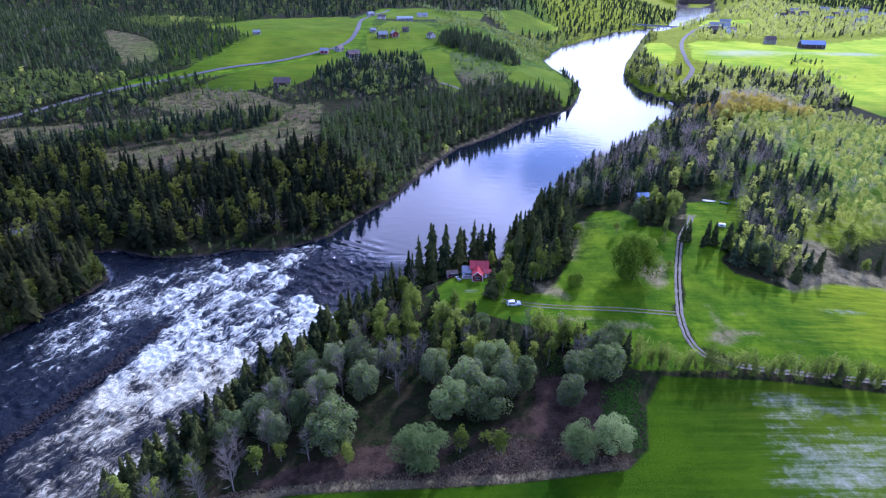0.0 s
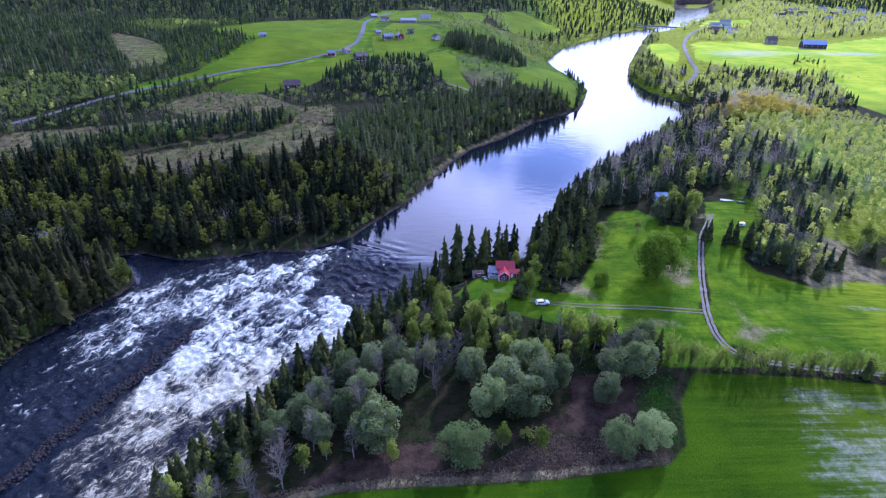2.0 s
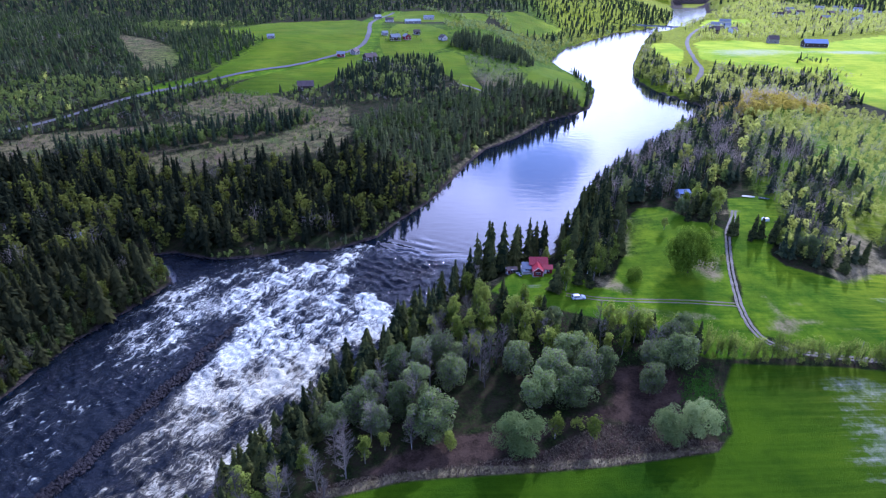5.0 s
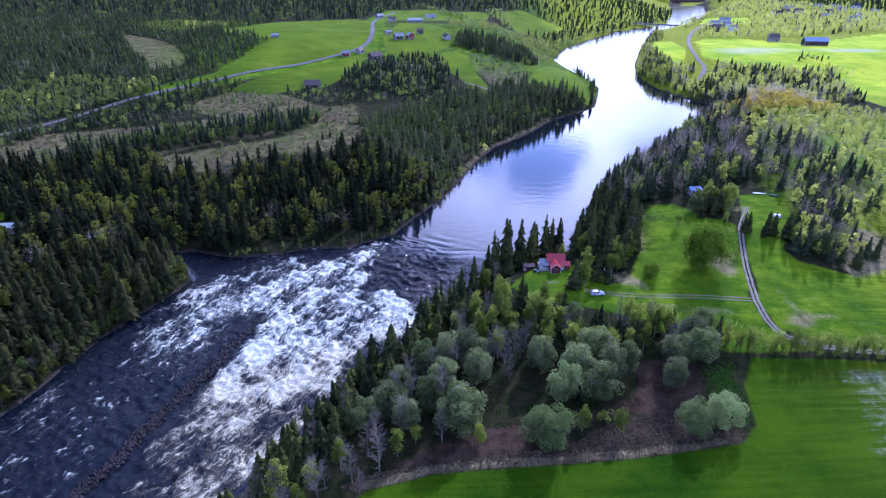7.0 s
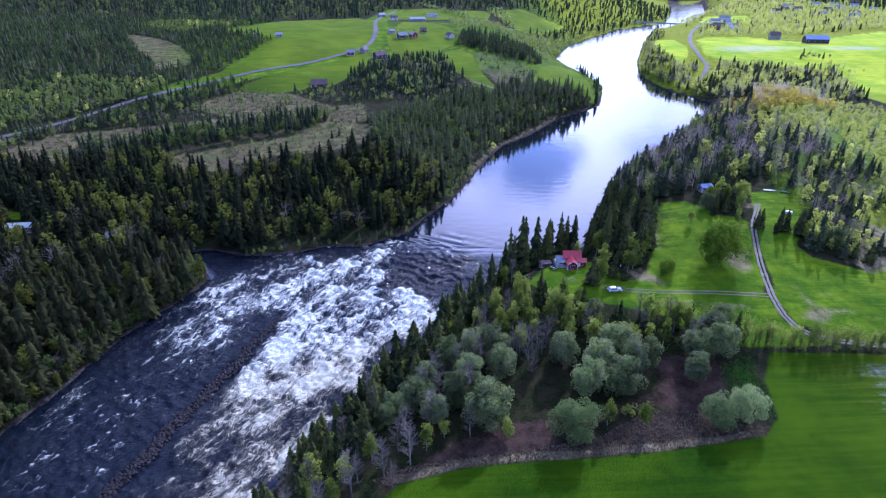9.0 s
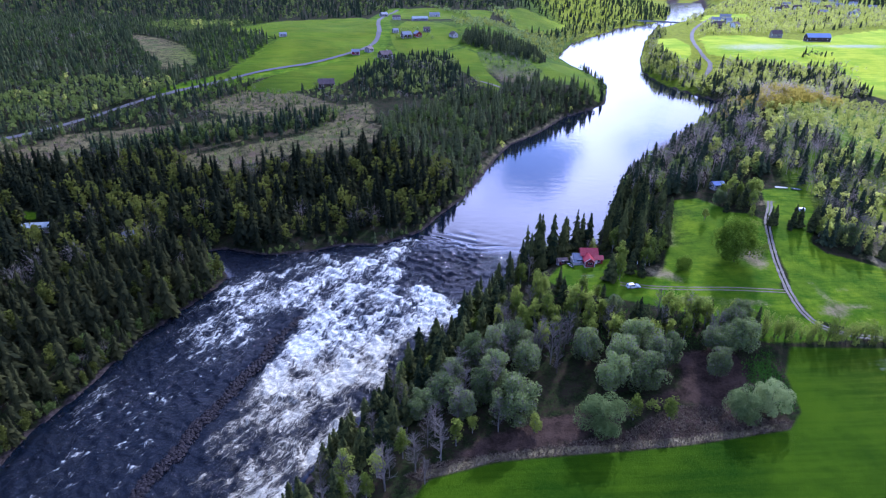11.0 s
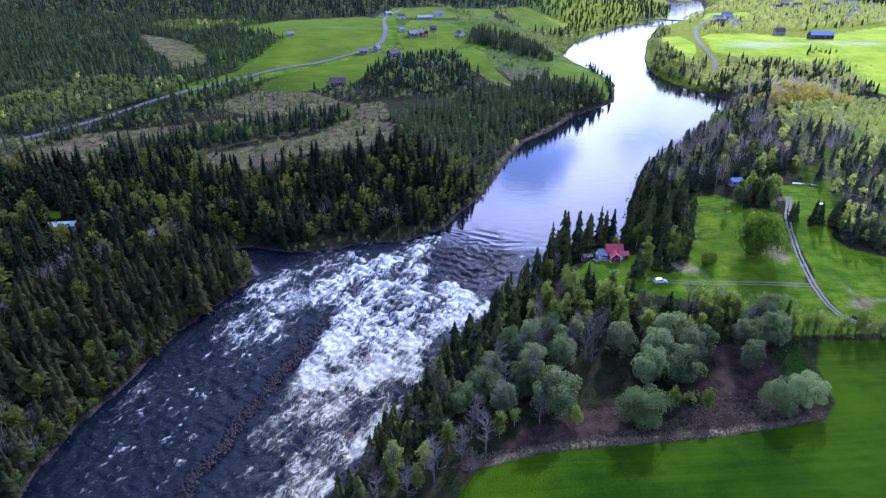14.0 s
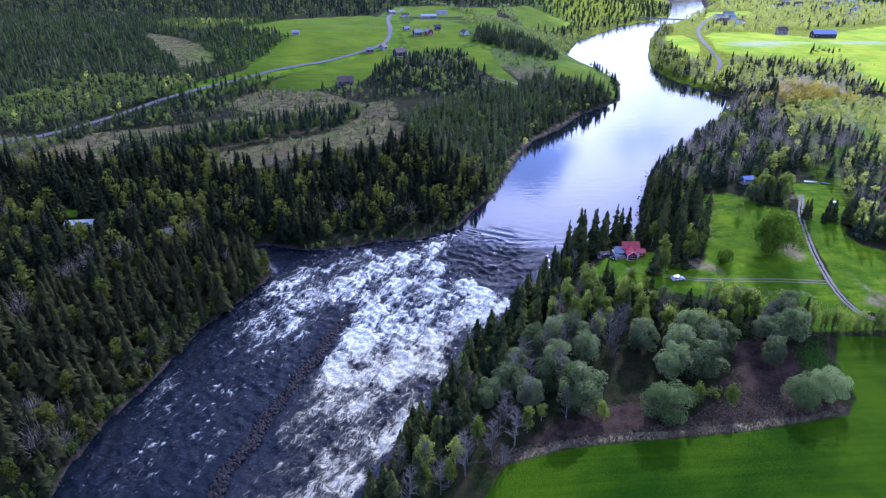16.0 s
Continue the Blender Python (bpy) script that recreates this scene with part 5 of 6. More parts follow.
wood([(-24, 1056), (16, 944), (52, 902), (95, 884), (97, 894), (58, 914), (26, 954), (-12, 1060)], 6.0, "far", {"willow": 0.55, "birch": 0.35, "spruce": 0.1}, (5, 9), "along a field boundary", 234, [])
wood([(-192, 428), (-176, 462), (-150, 452), (-112, 437), (-120, 413), (-160, 422)], 8.0, "mid", {"birch": 0.5, "bare": 0.3, "spruce": 0.2}, (4, 9.5), "beside a country road", 235, [])
wood([(-66, 652), (-66, 706), (-14, 716), (-16, 654)], 11, "far", {"willow": 0.4, "birch": 0.35, "bare": 0.25}, (4, 7.5), "among farm buildings", 237, [])
wood([(8, 643), (40, 606), (76, 566), (90, 600), (88, 664), (40, 690), (20, 692)], 4.8, "mid", {"spruce": 0.82, "birch": 0.12, "bare": 0.06}, (9, 14), "between hay fields", 239)
wood([(96, 640), (126, 684), (132, 740), (150, 760), (180, 860), (110, 880), (10, 800), (12, 720), (60, 740), (92, 700)], 6.5, "far", {"willow": 0.6, "sunny": 0.4}, (5, 9), "by the upper river", 241)
wood([(100, 458), (119, 477), (138, 507), (142, 535), (140, 570), (128, 560), (118, 500)], 5.5, "far", {"birch": 0.45, "spruce": 0.55}, (7, 12), "on a low cape", 244)
wood(FIELD_SCRUB, 4.4, "far", {"bare": 0.8, "birch": 0.2}, (3, 8), "between hay fields", 246, [])
wood([(138, 540), (147, 590), (146, 660), (139, 660), (140, 590), (131, 545)], 6.0, "far", {"spruce": 0.7, "birch": 0.3}, (6, 11), "on a low cape", 247, [], 1.0)
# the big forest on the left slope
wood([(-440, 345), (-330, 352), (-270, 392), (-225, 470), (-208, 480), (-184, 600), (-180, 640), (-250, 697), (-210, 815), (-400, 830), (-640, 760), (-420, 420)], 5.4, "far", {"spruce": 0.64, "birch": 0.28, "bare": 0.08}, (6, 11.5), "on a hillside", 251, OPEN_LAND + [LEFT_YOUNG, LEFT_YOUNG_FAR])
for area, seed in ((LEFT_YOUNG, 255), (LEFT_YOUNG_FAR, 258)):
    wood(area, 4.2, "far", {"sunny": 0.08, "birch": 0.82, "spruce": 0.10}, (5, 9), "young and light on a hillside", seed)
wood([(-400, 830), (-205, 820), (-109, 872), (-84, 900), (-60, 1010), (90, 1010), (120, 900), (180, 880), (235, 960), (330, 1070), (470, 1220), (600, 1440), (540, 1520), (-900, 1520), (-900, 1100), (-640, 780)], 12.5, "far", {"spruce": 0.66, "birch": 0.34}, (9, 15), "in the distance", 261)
# the hill on the right
wood([(46, 250), (84, 244), (104, 250), (122, 256), (150, 320), (196, 400), (230, 470), (222, 492), (208, 455), (160, 401), (113, 350), (71, 303)], 4.3, "mid", {"spruce": 0.48, "grey": 0.24, "birch": 0.20, "sunny": 0.08}, (10, 17), "on the hill above the river", 271)
wood([(120, 256), (134, 254), (130, 240), (122, 212), (108, 190), (121, 183), (137, 185), (146, 214), (172, 232), (190, 262), (180, 300), (160, 320)], 4.6, "mid", {"birch": 0.22, "sunny": 0.12, "spruce": 0.36, "grey": 0.30}, (8, 14), "on the hill", 276)
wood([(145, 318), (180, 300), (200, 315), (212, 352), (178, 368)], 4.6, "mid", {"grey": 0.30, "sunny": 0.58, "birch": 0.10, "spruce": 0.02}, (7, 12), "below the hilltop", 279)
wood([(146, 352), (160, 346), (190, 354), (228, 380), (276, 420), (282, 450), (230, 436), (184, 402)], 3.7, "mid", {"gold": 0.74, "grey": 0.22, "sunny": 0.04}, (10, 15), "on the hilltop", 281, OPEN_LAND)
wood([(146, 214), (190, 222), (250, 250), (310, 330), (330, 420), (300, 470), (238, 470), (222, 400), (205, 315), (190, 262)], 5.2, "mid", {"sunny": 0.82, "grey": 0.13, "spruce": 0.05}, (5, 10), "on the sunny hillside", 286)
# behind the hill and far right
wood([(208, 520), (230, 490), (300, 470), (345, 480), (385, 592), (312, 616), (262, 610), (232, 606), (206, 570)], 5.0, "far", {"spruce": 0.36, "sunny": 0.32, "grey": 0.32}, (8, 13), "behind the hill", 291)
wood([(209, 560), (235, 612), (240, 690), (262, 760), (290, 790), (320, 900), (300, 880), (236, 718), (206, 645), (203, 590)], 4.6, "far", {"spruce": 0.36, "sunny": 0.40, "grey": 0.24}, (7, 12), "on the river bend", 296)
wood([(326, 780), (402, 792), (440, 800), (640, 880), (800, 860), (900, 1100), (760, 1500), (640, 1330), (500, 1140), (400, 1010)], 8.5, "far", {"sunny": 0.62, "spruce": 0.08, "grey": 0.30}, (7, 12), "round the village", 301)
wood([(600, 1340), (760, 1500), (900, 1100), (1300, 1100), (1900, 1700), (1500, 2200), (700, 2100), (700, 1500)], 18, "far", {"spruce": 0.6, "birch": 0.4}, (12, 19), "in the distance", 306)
# low growth along the shores
p = np.asarray(LEFT_BANK[1:10], float)
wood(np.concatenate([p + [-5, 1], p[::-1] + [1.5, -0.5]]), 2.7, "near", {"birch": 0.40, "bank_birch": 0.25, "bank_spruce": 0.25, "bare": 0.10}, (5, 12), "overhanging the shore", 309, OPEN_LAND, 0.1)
for line, far, seed in ((LEFT_BANK[2:21], 5.0, 311), (RIGHT_BANK[12:24], 5.0, 316)):
    p = np.asarray(line, float)
    wood(np.concatenate([p + [-far, far * 0.4], p[::-1] + [far, -far * 0.4]]), 2.9, "mid", {"birch": 0.6, "bare": 0.25, "spruce": 0.15}, (3, 8), "overhanging the shore", seed, OPEN_LAND, 0.4)
p = np.asarray(LEFT_BANK[33:38], float)
wood(np.concatenate([p + [-34, 10], p[::-1] + [-1, 0]]), 7, "far", {"sunny": 0.7, "willow": 0.3}, (4, 7), "along the upper river", 318, [], 1.5)
wood([(376, 640), (412, 634), (416, 652), (384, 654)], 9, "far", {"willow": 0.6, "spruce": 0.4}, (7, 10), "in a hay field", 319, [])
wood([(380, 616), (398, 578), (420, 590), (402, 620)], 7, "far", {"grey": 0.6, "sunny": 0.4}, (4, 8), "in a hay field", 320, [])
# far lands between the upper river and the left road
wood([(150, 740), (200, 872), (250, 938), (345, 1055), (300, 1080), (215, 1012), (170, 930), (120, 890), (110, 800)], 9, "far", {"sunny": 0.6, "willow": 0.35, "spruce": 0.05}, (5, 9), "by the upper river", 321)

def tufts(name, polys, count, tall, material, label, seed):
    """Tussocks of long grass, five blades each."""
    rng = np.random.RandomState(seed)
    xs, ys = [], []
    for poly in polys:
        p = np.asarray(poly, float)
        x, y = rng.uniform(p[:, 0].min(), p[:, 0].max(), count * 3), rng.uniform(p[:, 1].min(), p[:, 1].max(), count * 3)
        ok = np.nonzero(inside(p, x, y) & ~inside(NEAR_FIELD, x, y) & (to_line(p, x, y, True) > rng.uniform(0, 5, len(x)) * (name == "herbs")))[0][:count]
        xs.append(x[ok]); ys.append(y[ok])
    x, y = np.repeat(np.concatenate(xs), 5), np.repeat(np.concatenate(ys), 5)
    n = len(x)
    a, l = rng.uniform(0, 6.28, n), tall * rng.uniform(0.5, 1.2, n)
    z = terrain(x, y) - 0.03
    base, tip = np.stack([x, y, z], 1), np.stack([x + np.cos(a) * l * 0.7, y + np.sin(a) * l * 0.7, z + l * 0.75], 1)
    w = np.stack([-np.sin(a), np.cos(a), np.zeros(n)], 1) * 0.10
    v = np.stack([base - w, base + w, tip], 1).reshape(-1, 3)
    tagged(new(name, mesh_from(name, v, np.arange(n * 3).reshape(-1, 3), [material])), label, "grass", kind="stuff")


M_STRAW = foliage("dry_grass", (0.085, 0.070, 0.045), (0.260, 0.215, 0.145), 0.3)
M_HERB = foliage("green_herbs", (0.015, 0.055, 0.008), (0.060, 0.150, 0.020), 0.3)
tufts("dry_grass", DRY[:1], 4200, 0.6, M_STRAW, "tussocks of long dry grass at field and wood edges", 341)
tufts("herbs", [HERBS, MIXED, BANK_WOOD], 1800, 0.6, M_HERB, "low green herbs on the ground between trees", 342)


# ---------------------------------------------------------------- buildings
def box(bm, x0, x1, y0, y1, z0, z1, edge=0.0):
    """A box in a bmesh, with slightly broken edges where edge is given."""
    v = [bm.verts.new((x, y, z)) for z in (z0, z1) for x, y in ((x0, y0), (x1, y0), (x1, y1), (x0, y1))]
    fs = [bm.faces.new([v[k] for k in q]) for q in ((3, 2, 1, 0), (4, 5, 6, 7), (0, 1, 5, 4), (1, 2, 6, 5), (2, 3, 7, 6), (3, 0, 4, 7))]
    if edge:
        bmesh.ops.bevel(bm, geom=list({e for f in fs for e in f.edges}), offset=edge, segments=1, affect="EDGES")
    return bm


def one_box(*a, **k):
    return box(bmesh.new(), *a, **k)


def gable_walls(x0, x1, y0, y1, z0, z1, rise, along="x"):
    """Walls with gables; the ridge runs along x or y."""
    bm = bmesh.new()
    box(bm, x0, x1, y0, y1, z0, z1)
    xm, ym = (x0 + x1) / 2, (y0 + y1) / 2
    if along == "x":
        ends = [[(x0, y0), (x0, y1), (x0, ym)], [(x1, y0), (x1, y1), (x1, ym)]]
    else:
        ends = [[(x0, y0), (x1, y0), (xm, y0)], [(x0, y1), (x1, y1), (xm, y1)]]
    tri = [[bm.verts.new((*p, z1 + (rise if k == 2 else 0))) for k, p in enumerate(e)] for e in ends]
    bm.faces.new(tri[0]); bm.faces.new(tri[1][::-1])
    for k in range(2):
        bm.faces.new([tri[0][k], tri[1][k], tri[1][2], tri[0][2]])
    bmesh.ops.recalc_face_normals(bm, faces=bm.faces)
    return bm


def gable_roof(x0, x1, y0, y1, z, rise, along="x", over=0.35, thick=0.16):
    """Two sloping slabs with eaves."""
    bm = bmesh.new()
    if along == "y":
        a0, a1, b0, b1 = y0, y1, x0, x1
    else:
        a0, a1, b0, b1 = x0, x1, y0, y1
    mid, half = (b0 + b1) / 2, (b1 - b0) / 2
    drop = over * rise / half
    for s in (-1, 1):
        v = []
        for a in (a0 - over, a1 + over):
            for b, h in ((mid, rise + 0.02), (mid + s * (half + over), -drop + 0.02)):
                for t in (0, thick):
                    p = (a, b) if along == "x" else (b, a)
                    v.append(bm.verts.new((*p, z + h + t)))
        for q in ((0, 1, 3, 2), (4, 6, 7, 5), (0, 4, 5, 1), (2, 3, 7, 6), (1, 5, 7, 3), (0, 2, 6, 4)):
            bm.faces.new([v[k] for k in q])
    bmesh.ops.recalc_face_normals(bm, faces=bm.faces)
    return bm


def window_part(parent, x, y, z, w, h, side="y-"):
    """A white-framed window on a wall that looks along -y, +y, -x or +x."""
    d = 0.06

    def wall_box(u0, u1, v0, v1, n0, n1):
        if side[0] == "y":
            s = -1 if side == "y-" else 1
            return one_box(x + u0, x + u1, *sorted((y + s * n0, y + s * n1)), z + v0, z + v1)
        s = -1 if side == "x-" else 1
        return one_box(*sorted((x + s * n0, x + s * n1)), y + u0, y + u1, z + v0, z + v1)

    win = part("window", wall_box(-w / 2, w / 2, 0, h, 0.0, d), M_WHITE, parent, "white-framed window")
    half = w / 2 - 0.06
    part("pane", wall_box(-half, -0.05, 0.1, h - 0.1, d, d + 0.02), M_GLASS, win)
    part("pane", wall_box(0.05, half, 0.1, h - 0.1, d, d + 0.02), M_GLASS, win)


def settle(name, x, y, turn, label, category, group="", lift=0.0):
    top = new(name)
    top.matrix_basis = pose(x, y, height(x, y) + lift, 0, 0, turn)
    return tagged(top, label, category, group)


def simple_house(name, x, y, turn, long, wide, wall_h, rise, wall, roof, label, category="house", group="", windows=3, chimney=True, trim=True):
    """A gabled building: footing, walls, roof, windows, a door and maybe a chimney."""
    top = settle(name, x, y, turn, label, category, group)
    a, b = long / 2, wide / 2
    part("footing", one_box(-a - 0.05, a + 0.05, -b - 0.05, b + 0.05, -1.5, 0.25), M_CONCRETE, top)
    part("wall", gable_walls(-a, a, -b, b, 0.25, wall_h, rise), wall, top)
    part("roof", gable_roof(-a, a, -b, b, wall_h, rise), roof, top)
    for k in range(windows):
        window_part(top, -a + long * (k + 0.5) / windows, -b, wall_h * 0.45, 1.3, 1.2)
    if windows:
        window_part(top, -a, 0, wall_h * 0.45, 1.3, 1.2, "x-")
        window_part(top, a, 0, wall_h * 0.45, 1.3, 1.2, "x+")
        part("door", one_box(a * 0.3, a * 0.3 + 0.95, -b - 0.05, -b, 0.3, min(2.3, wall_h - 0.1)), M_DARK_TIMBER, top)
    if trim:
        for sx in (-1, 1):
            for sy in (-1, 1):
                part("corner_board", one_box(sx * a - 0.09, sx * a + 0.09, sy * b - 0.09, sy * b + 0.09, 0.25, wall_h), M_WHITE, top)
    if chimney:
        part("chimney", one_box(a * 0.3, a * 0.3 + 0.7, -0.35, 0.35, wall_h + rise * 0.6, wall_h + rise + 0.8, edge=0.04), M_CONCRETE, top)
    return top


def red_house():
    """The red timber house: a main block, a front wing with its gable to the yard, a grey-roofed wing and a small porch wing."""
    top = settle("house", 17.2, 185.6, -4, "red timber house with red metal roofs and white trim", "house")
    top.scale = (0.84, 0.84, 0.84)
    zb = 0.3
    part("footing", one_box(-6.6, 6.4, -0.4, 7.3, -3.5, zb), M_CONCRETE, top)
    part("footing", one_box(-2.35, 2.15, -3.4, -0.42, -2.5, zb), M_CONCRETE, top)
    part("wall", gable_walls(-2.2, 2.0, -3.2, 1.98, zb, 2.7, 1.7, "y"), M_RED, top, "red front gable wall")
    part("roof", gable_roof(-2.2, 2.0, -3.2, 3.0, 2.7, 1.7, "y"), M_RED_ROOF, top, "red metal roof of the front wing")
    part("wall", gable_walls(-3.1, 4.3, 2.0, 7.2, zb, 3.5, 2.2, "x"), M_RED, top, "red main block")
    part("roof", gable_roof(-3.1, 4.3, 2.0, 7.2, 3.5, 2.2, "x", 0.4), M_RED_ROOF, top, "red metal main roof")
    part("wall", gable_walls(-6.2, -3.15, 1.0, 6.0, zb, 2.0, 1.7, "x"), M_WHITE, top, "pale wing wall")
    part("roof", gable_roof(-6.2, -3.0, 1.0, 6.0, 2.0, 1.7, "x", 0.5), M_GREY_ROOF, top, "grey metal roof of the side wing")
    part("wall", gable_walls(2.05, 6.2, -0.2, 3.0, zb, 2.5, 1.1, "x"), M_RED, top, "red porch wing")
    part("roof", gable_roof(2.3, 6.3, -0.3, 3.1, 2.5, 1.1, "x", 0.3), M_RED_ROOF, top)
    for sx in (-2.2, 2.0):
        part("corner_board", one_box(sx - 0.12, sx + 0.12, -3.3, -3.1, zb, 2.75), M_WHITE, top)
    for s in (-1, 1):
        # white barge boards up the gable
        bm = bmesh.new()
        q = [(-0.1 + s * 2.55, -3.62, 2.36), (-0.1 + s * 2.55, -3.62, 2.62), (-0.1, -3.62, 4.66), (-0.1, -3.62, 4.40)]
        f = [bm.verts.new(p) for p in q] + [bm.verts.new((p[0], p[1] + 0.06, p[2])) for p in q]
        for c in ((0, 1, 2, 3), (7, 6, 5, 4), (0, 4, 5, 1), (1, 5, 6, 2), (2, 6, 7, 3), (3, 7, 4, 0)):
            bm.faces.new([f[k] for k in c])
        bmesh.ops.recalc_face_normals(bm, faces=bm.faces)
        part("barge_board", bm, M_WHITE, top)
    window_part(top, -0.1, -3.2, 1.1, 2.0, 1.2)
    window_part(top, 4.6, -0.2, 1.0, 1.2, 1.2)
    window_part(top, -4.0, 1.0, 0.8, 2.4, 0.9)
    window_part(top, 6.2, 1.4, 1.0, 1.2, 1.2, "x+")
    part("door", one_box(2.95, 3.85, -0.27, -0.2, zb, 2.3), M_WHITE, top)
    part("terrace", one_box(-6.0, -2.4, -0.38, 0.95, zb - 0.25, zb + 0.05), M_GREY_TIMBER, top, "grey timber terrace")
    for k in range(8):
        # standing seams of the main roof
        x = -3.2 + k * 1.06
        bm = bmesh.new()
        drop = 0.4 * 2.2 / 2.6
        ps = [(x - 0.03, 1.65, 3.5 - drop + 0.2), (x + 0.03, 1.65, 3.5 - drop + 0.2), (x + 0.03, 4.6, 5.9), (x - 0.03, 4.6, 5.9)]
        f = [bm.verts.new(p) for p in ps] + [bm.verts.new((p[0], p[1], p[2] + 0.05)) for p in ps]
        for c in ((4, 5, 6, 7), (0, 1, 5, 4), (1, 2, 6, 5), (3, 0, 4, 7)):
            bm.faces.new([f[i] for i in c])
        part("roof_seam", bm, M_RED_ROOF, top)


def car(x, y, turn):
    """A white estate car."""
    top = settle("car", x, y, turn, "white estate car parked on the grass at a track's end", "car")
    side = [(-2.28, 0.30), (-2.30, 0.78), (-2.18, 1.02), (-1.95, 1.44), (-1.55, 1.53), (0.15, 1.53), (0.85, 1.10), (2.0, 0.92), (2.28, 0.72), (2.32, 0.30)]
    bm = bmesh.new()
    rows = []
    for yy, shrink in ((-0.90, 0.0), (-0.82, 0.04), (0.82, 0.04), (0.90, 0.0)):
        rows.append([bm.verts.new((px, yy * (1 - 0.16 * max(0, (pz - 0.9) / 0.65)), pz + (shrink if pz > 0.5 else 0))) for px, pz in side])
    for a, b in zip(rows, rows[1:]):
        for k in range(len(side)):
            bm.faces.new([a[k], a[(k + 1) % len(side)], b[(k + 1) % len(side)], b[k]])
    bm.faces.new(rows[0][::-1]); bm.faces.new(rows[-1])
    bmesh.ops.recalc_face_normals(bm, faces=bm.faces)
    part("body", bm, M_CAR, top)
    for s in (-1, 1):
        part("side_window", one_box(-1.75, 0.2, *sorted((s * 0.82, s * 0.878)), 1.02, 1.42), M_GLASS, top, "dark side window")
    for name, xs in (("windscreen", (0.30, 1.15, 0.86, 1.47)), ("rear_window", (-2.19, 1.08, -1.90, 1.46))):
        bm = bmesh.new()
        x0, z0, x1, z1 = xs
        if name == "windscreen":
            x0, z0, x1, z1 = 0.92, 1.13, 0.24, 1.53
        o = 0.03 if name == "windscreen" else -0.03
        v = [bm.verts.new(p) for p in ((x0 + o, -0.66, z0), (x0 + o, 0.66, z0), (x1 + o, 0.62, z1), (x1 + o, -0.62, z1), (x0, -0.66, z0 - 0.03), (x0, 0.66, z0 - 0.03), (x1, 0.62, z1 - 0.03), (x1, -0.62, z1 - 0.03))]
        for c in ((0, 1, 2, 3), (7, 6, 5, 4), (0, 4, 5, 1), (1, 5, 6, 2), (2, 6, 7, 3), (3, 7, 4, 0)):
            bm.faces.new([v[k] for k in c])
        bmesh.ops.recalc_face_normals(bm, faces=bm.faces)
        part(name, bm, M_GLASS, top)
    for wx in (-1.4, 1.4):
        for wy in (-0.84, 0.84):
            bm = bmesh.new()
            bmesh.ops.create_cone(bm, cap_ends=True, segments=16, radius1=0.33, radius2=0.33, depth=0.22, matrix=pose(wx, wy, 0.33, 90))
            wheel = part("wheel", bm, M_RUBBER, top)
            bm = bmesh.new()
            bmesh.ops.create_cone(bm, cap_ends=True, segments=12, radius1=0.20, radius2=0.18, depth=0.03, matrix=pose(wx, wy + math.copysign(0.12, wy), 0.33, 90))
            part("rim", bm, M_GREY_ROOF, wheel)
    for s in (-1, 1):
        part("headlight", one_box(2.2, 2.34, s * 0.62 - 0.16, s * 0.62 + 0.16, 0.62, 0.76, edge=0.02), M_GLASS, top)


def boat(name, x, y, turn, long, material, label):
    """An open rowing boat: a hull of ribs, thwarts and a gunwale."""
    top = settle(name, x, y, turn, label, "boat", lift=0.05)
    bm = bmesh.new()
    n, rows = 9, []
    for k in range(n):
        s = k / (n - 1)
        w = 0.72 * math.sin(math.pi * min(1, 0.18 + s * 0.95)) ** 0.7 if s < 0.96 else 0.05
        z = 0.12 * (2 * s - 1) ** 2
        rows.append([bm.verts.new(((s - 0.5) * long, q * w, z + h)) for q, h in ((-1, 0.55), (-0.85, 0.22), (0, 0.02), (0.85, 0.22), (1, 0.55))])
    for a, b in zip(rows, rows[1:]):
        for k in range(4):
            bm.faces.new([a[k], a[k + 1], b[k + 1], b[k]])
    bm.faces.new(rows[0])
    bmesh.ops.solidify(bm, geom=bm.faces[:], thickness=0.04)
    part("hull", bm, material, top)
    for s in (-0.22, 0.05, 0.28):
        part("thwart", one_box(s * long - 0.13, s * long + 0.13, -0.62, 0.62, 0.40, 0.45), M_WHITE, top, "pale seat plank")


def post(name, x, y, tall, thick, material, label, category="pole", lean=0.0):
    bm = bmesh.new()
    bmesh.ops.create_cone(bm, cap_ends=True, segments=8, radius1=thick, radius2=thick * 0.75, depth=tall, matrix=pose(0, 0, tall / 2 - 0.3))
    me = bpy.data.meshes.new(name)
    bm.to_mesh(me); bm.free()
    me.materials.append(material)
    ob = new(name, me)
    ob.matrix_basis = pose(x, y, height(x, y), lean, lean, 0)
    return tagged(ob, label, category)


red_house()
simple_house("shed", 8.4, 190.1, 8, 3.4, 2.4, 1.7, 0.6, M_RED, M_BROWN_ROOF, "small dark red open shed with white trim by trees", "shed", windows=1, chimney=False)
boat("rowing_boat", 10.4, 185.6, -72, 4.6, M_BOAT, "dark rowing boat with pale seats lying on the lawn")
car(27.6, 166.8, 4)
post("garden_post", 35.0, 183.5, 1.6, 0.12, M_WHITE, "short white post under spruces", "post")
simple_house("cabin", 94.6, 246.8, 6, 5.2, 4.0, 2.3, 1.0, M_GREY_TIMBER, M_BLUE_ROOF, "small grey cabin with a blue-grey metal roof among trees", "cabin", windows=2, chimney=False)
boat("upturned_boat", 121.8, 240.5, -12, 5.5, M_WHITE, "pale white boat lying at a meadow's edge")
boat("upturned_boat", 127.9, 238.5, -24, 4.5, M_GREY_ROOF, "grey boat lying at a meadow's edge")


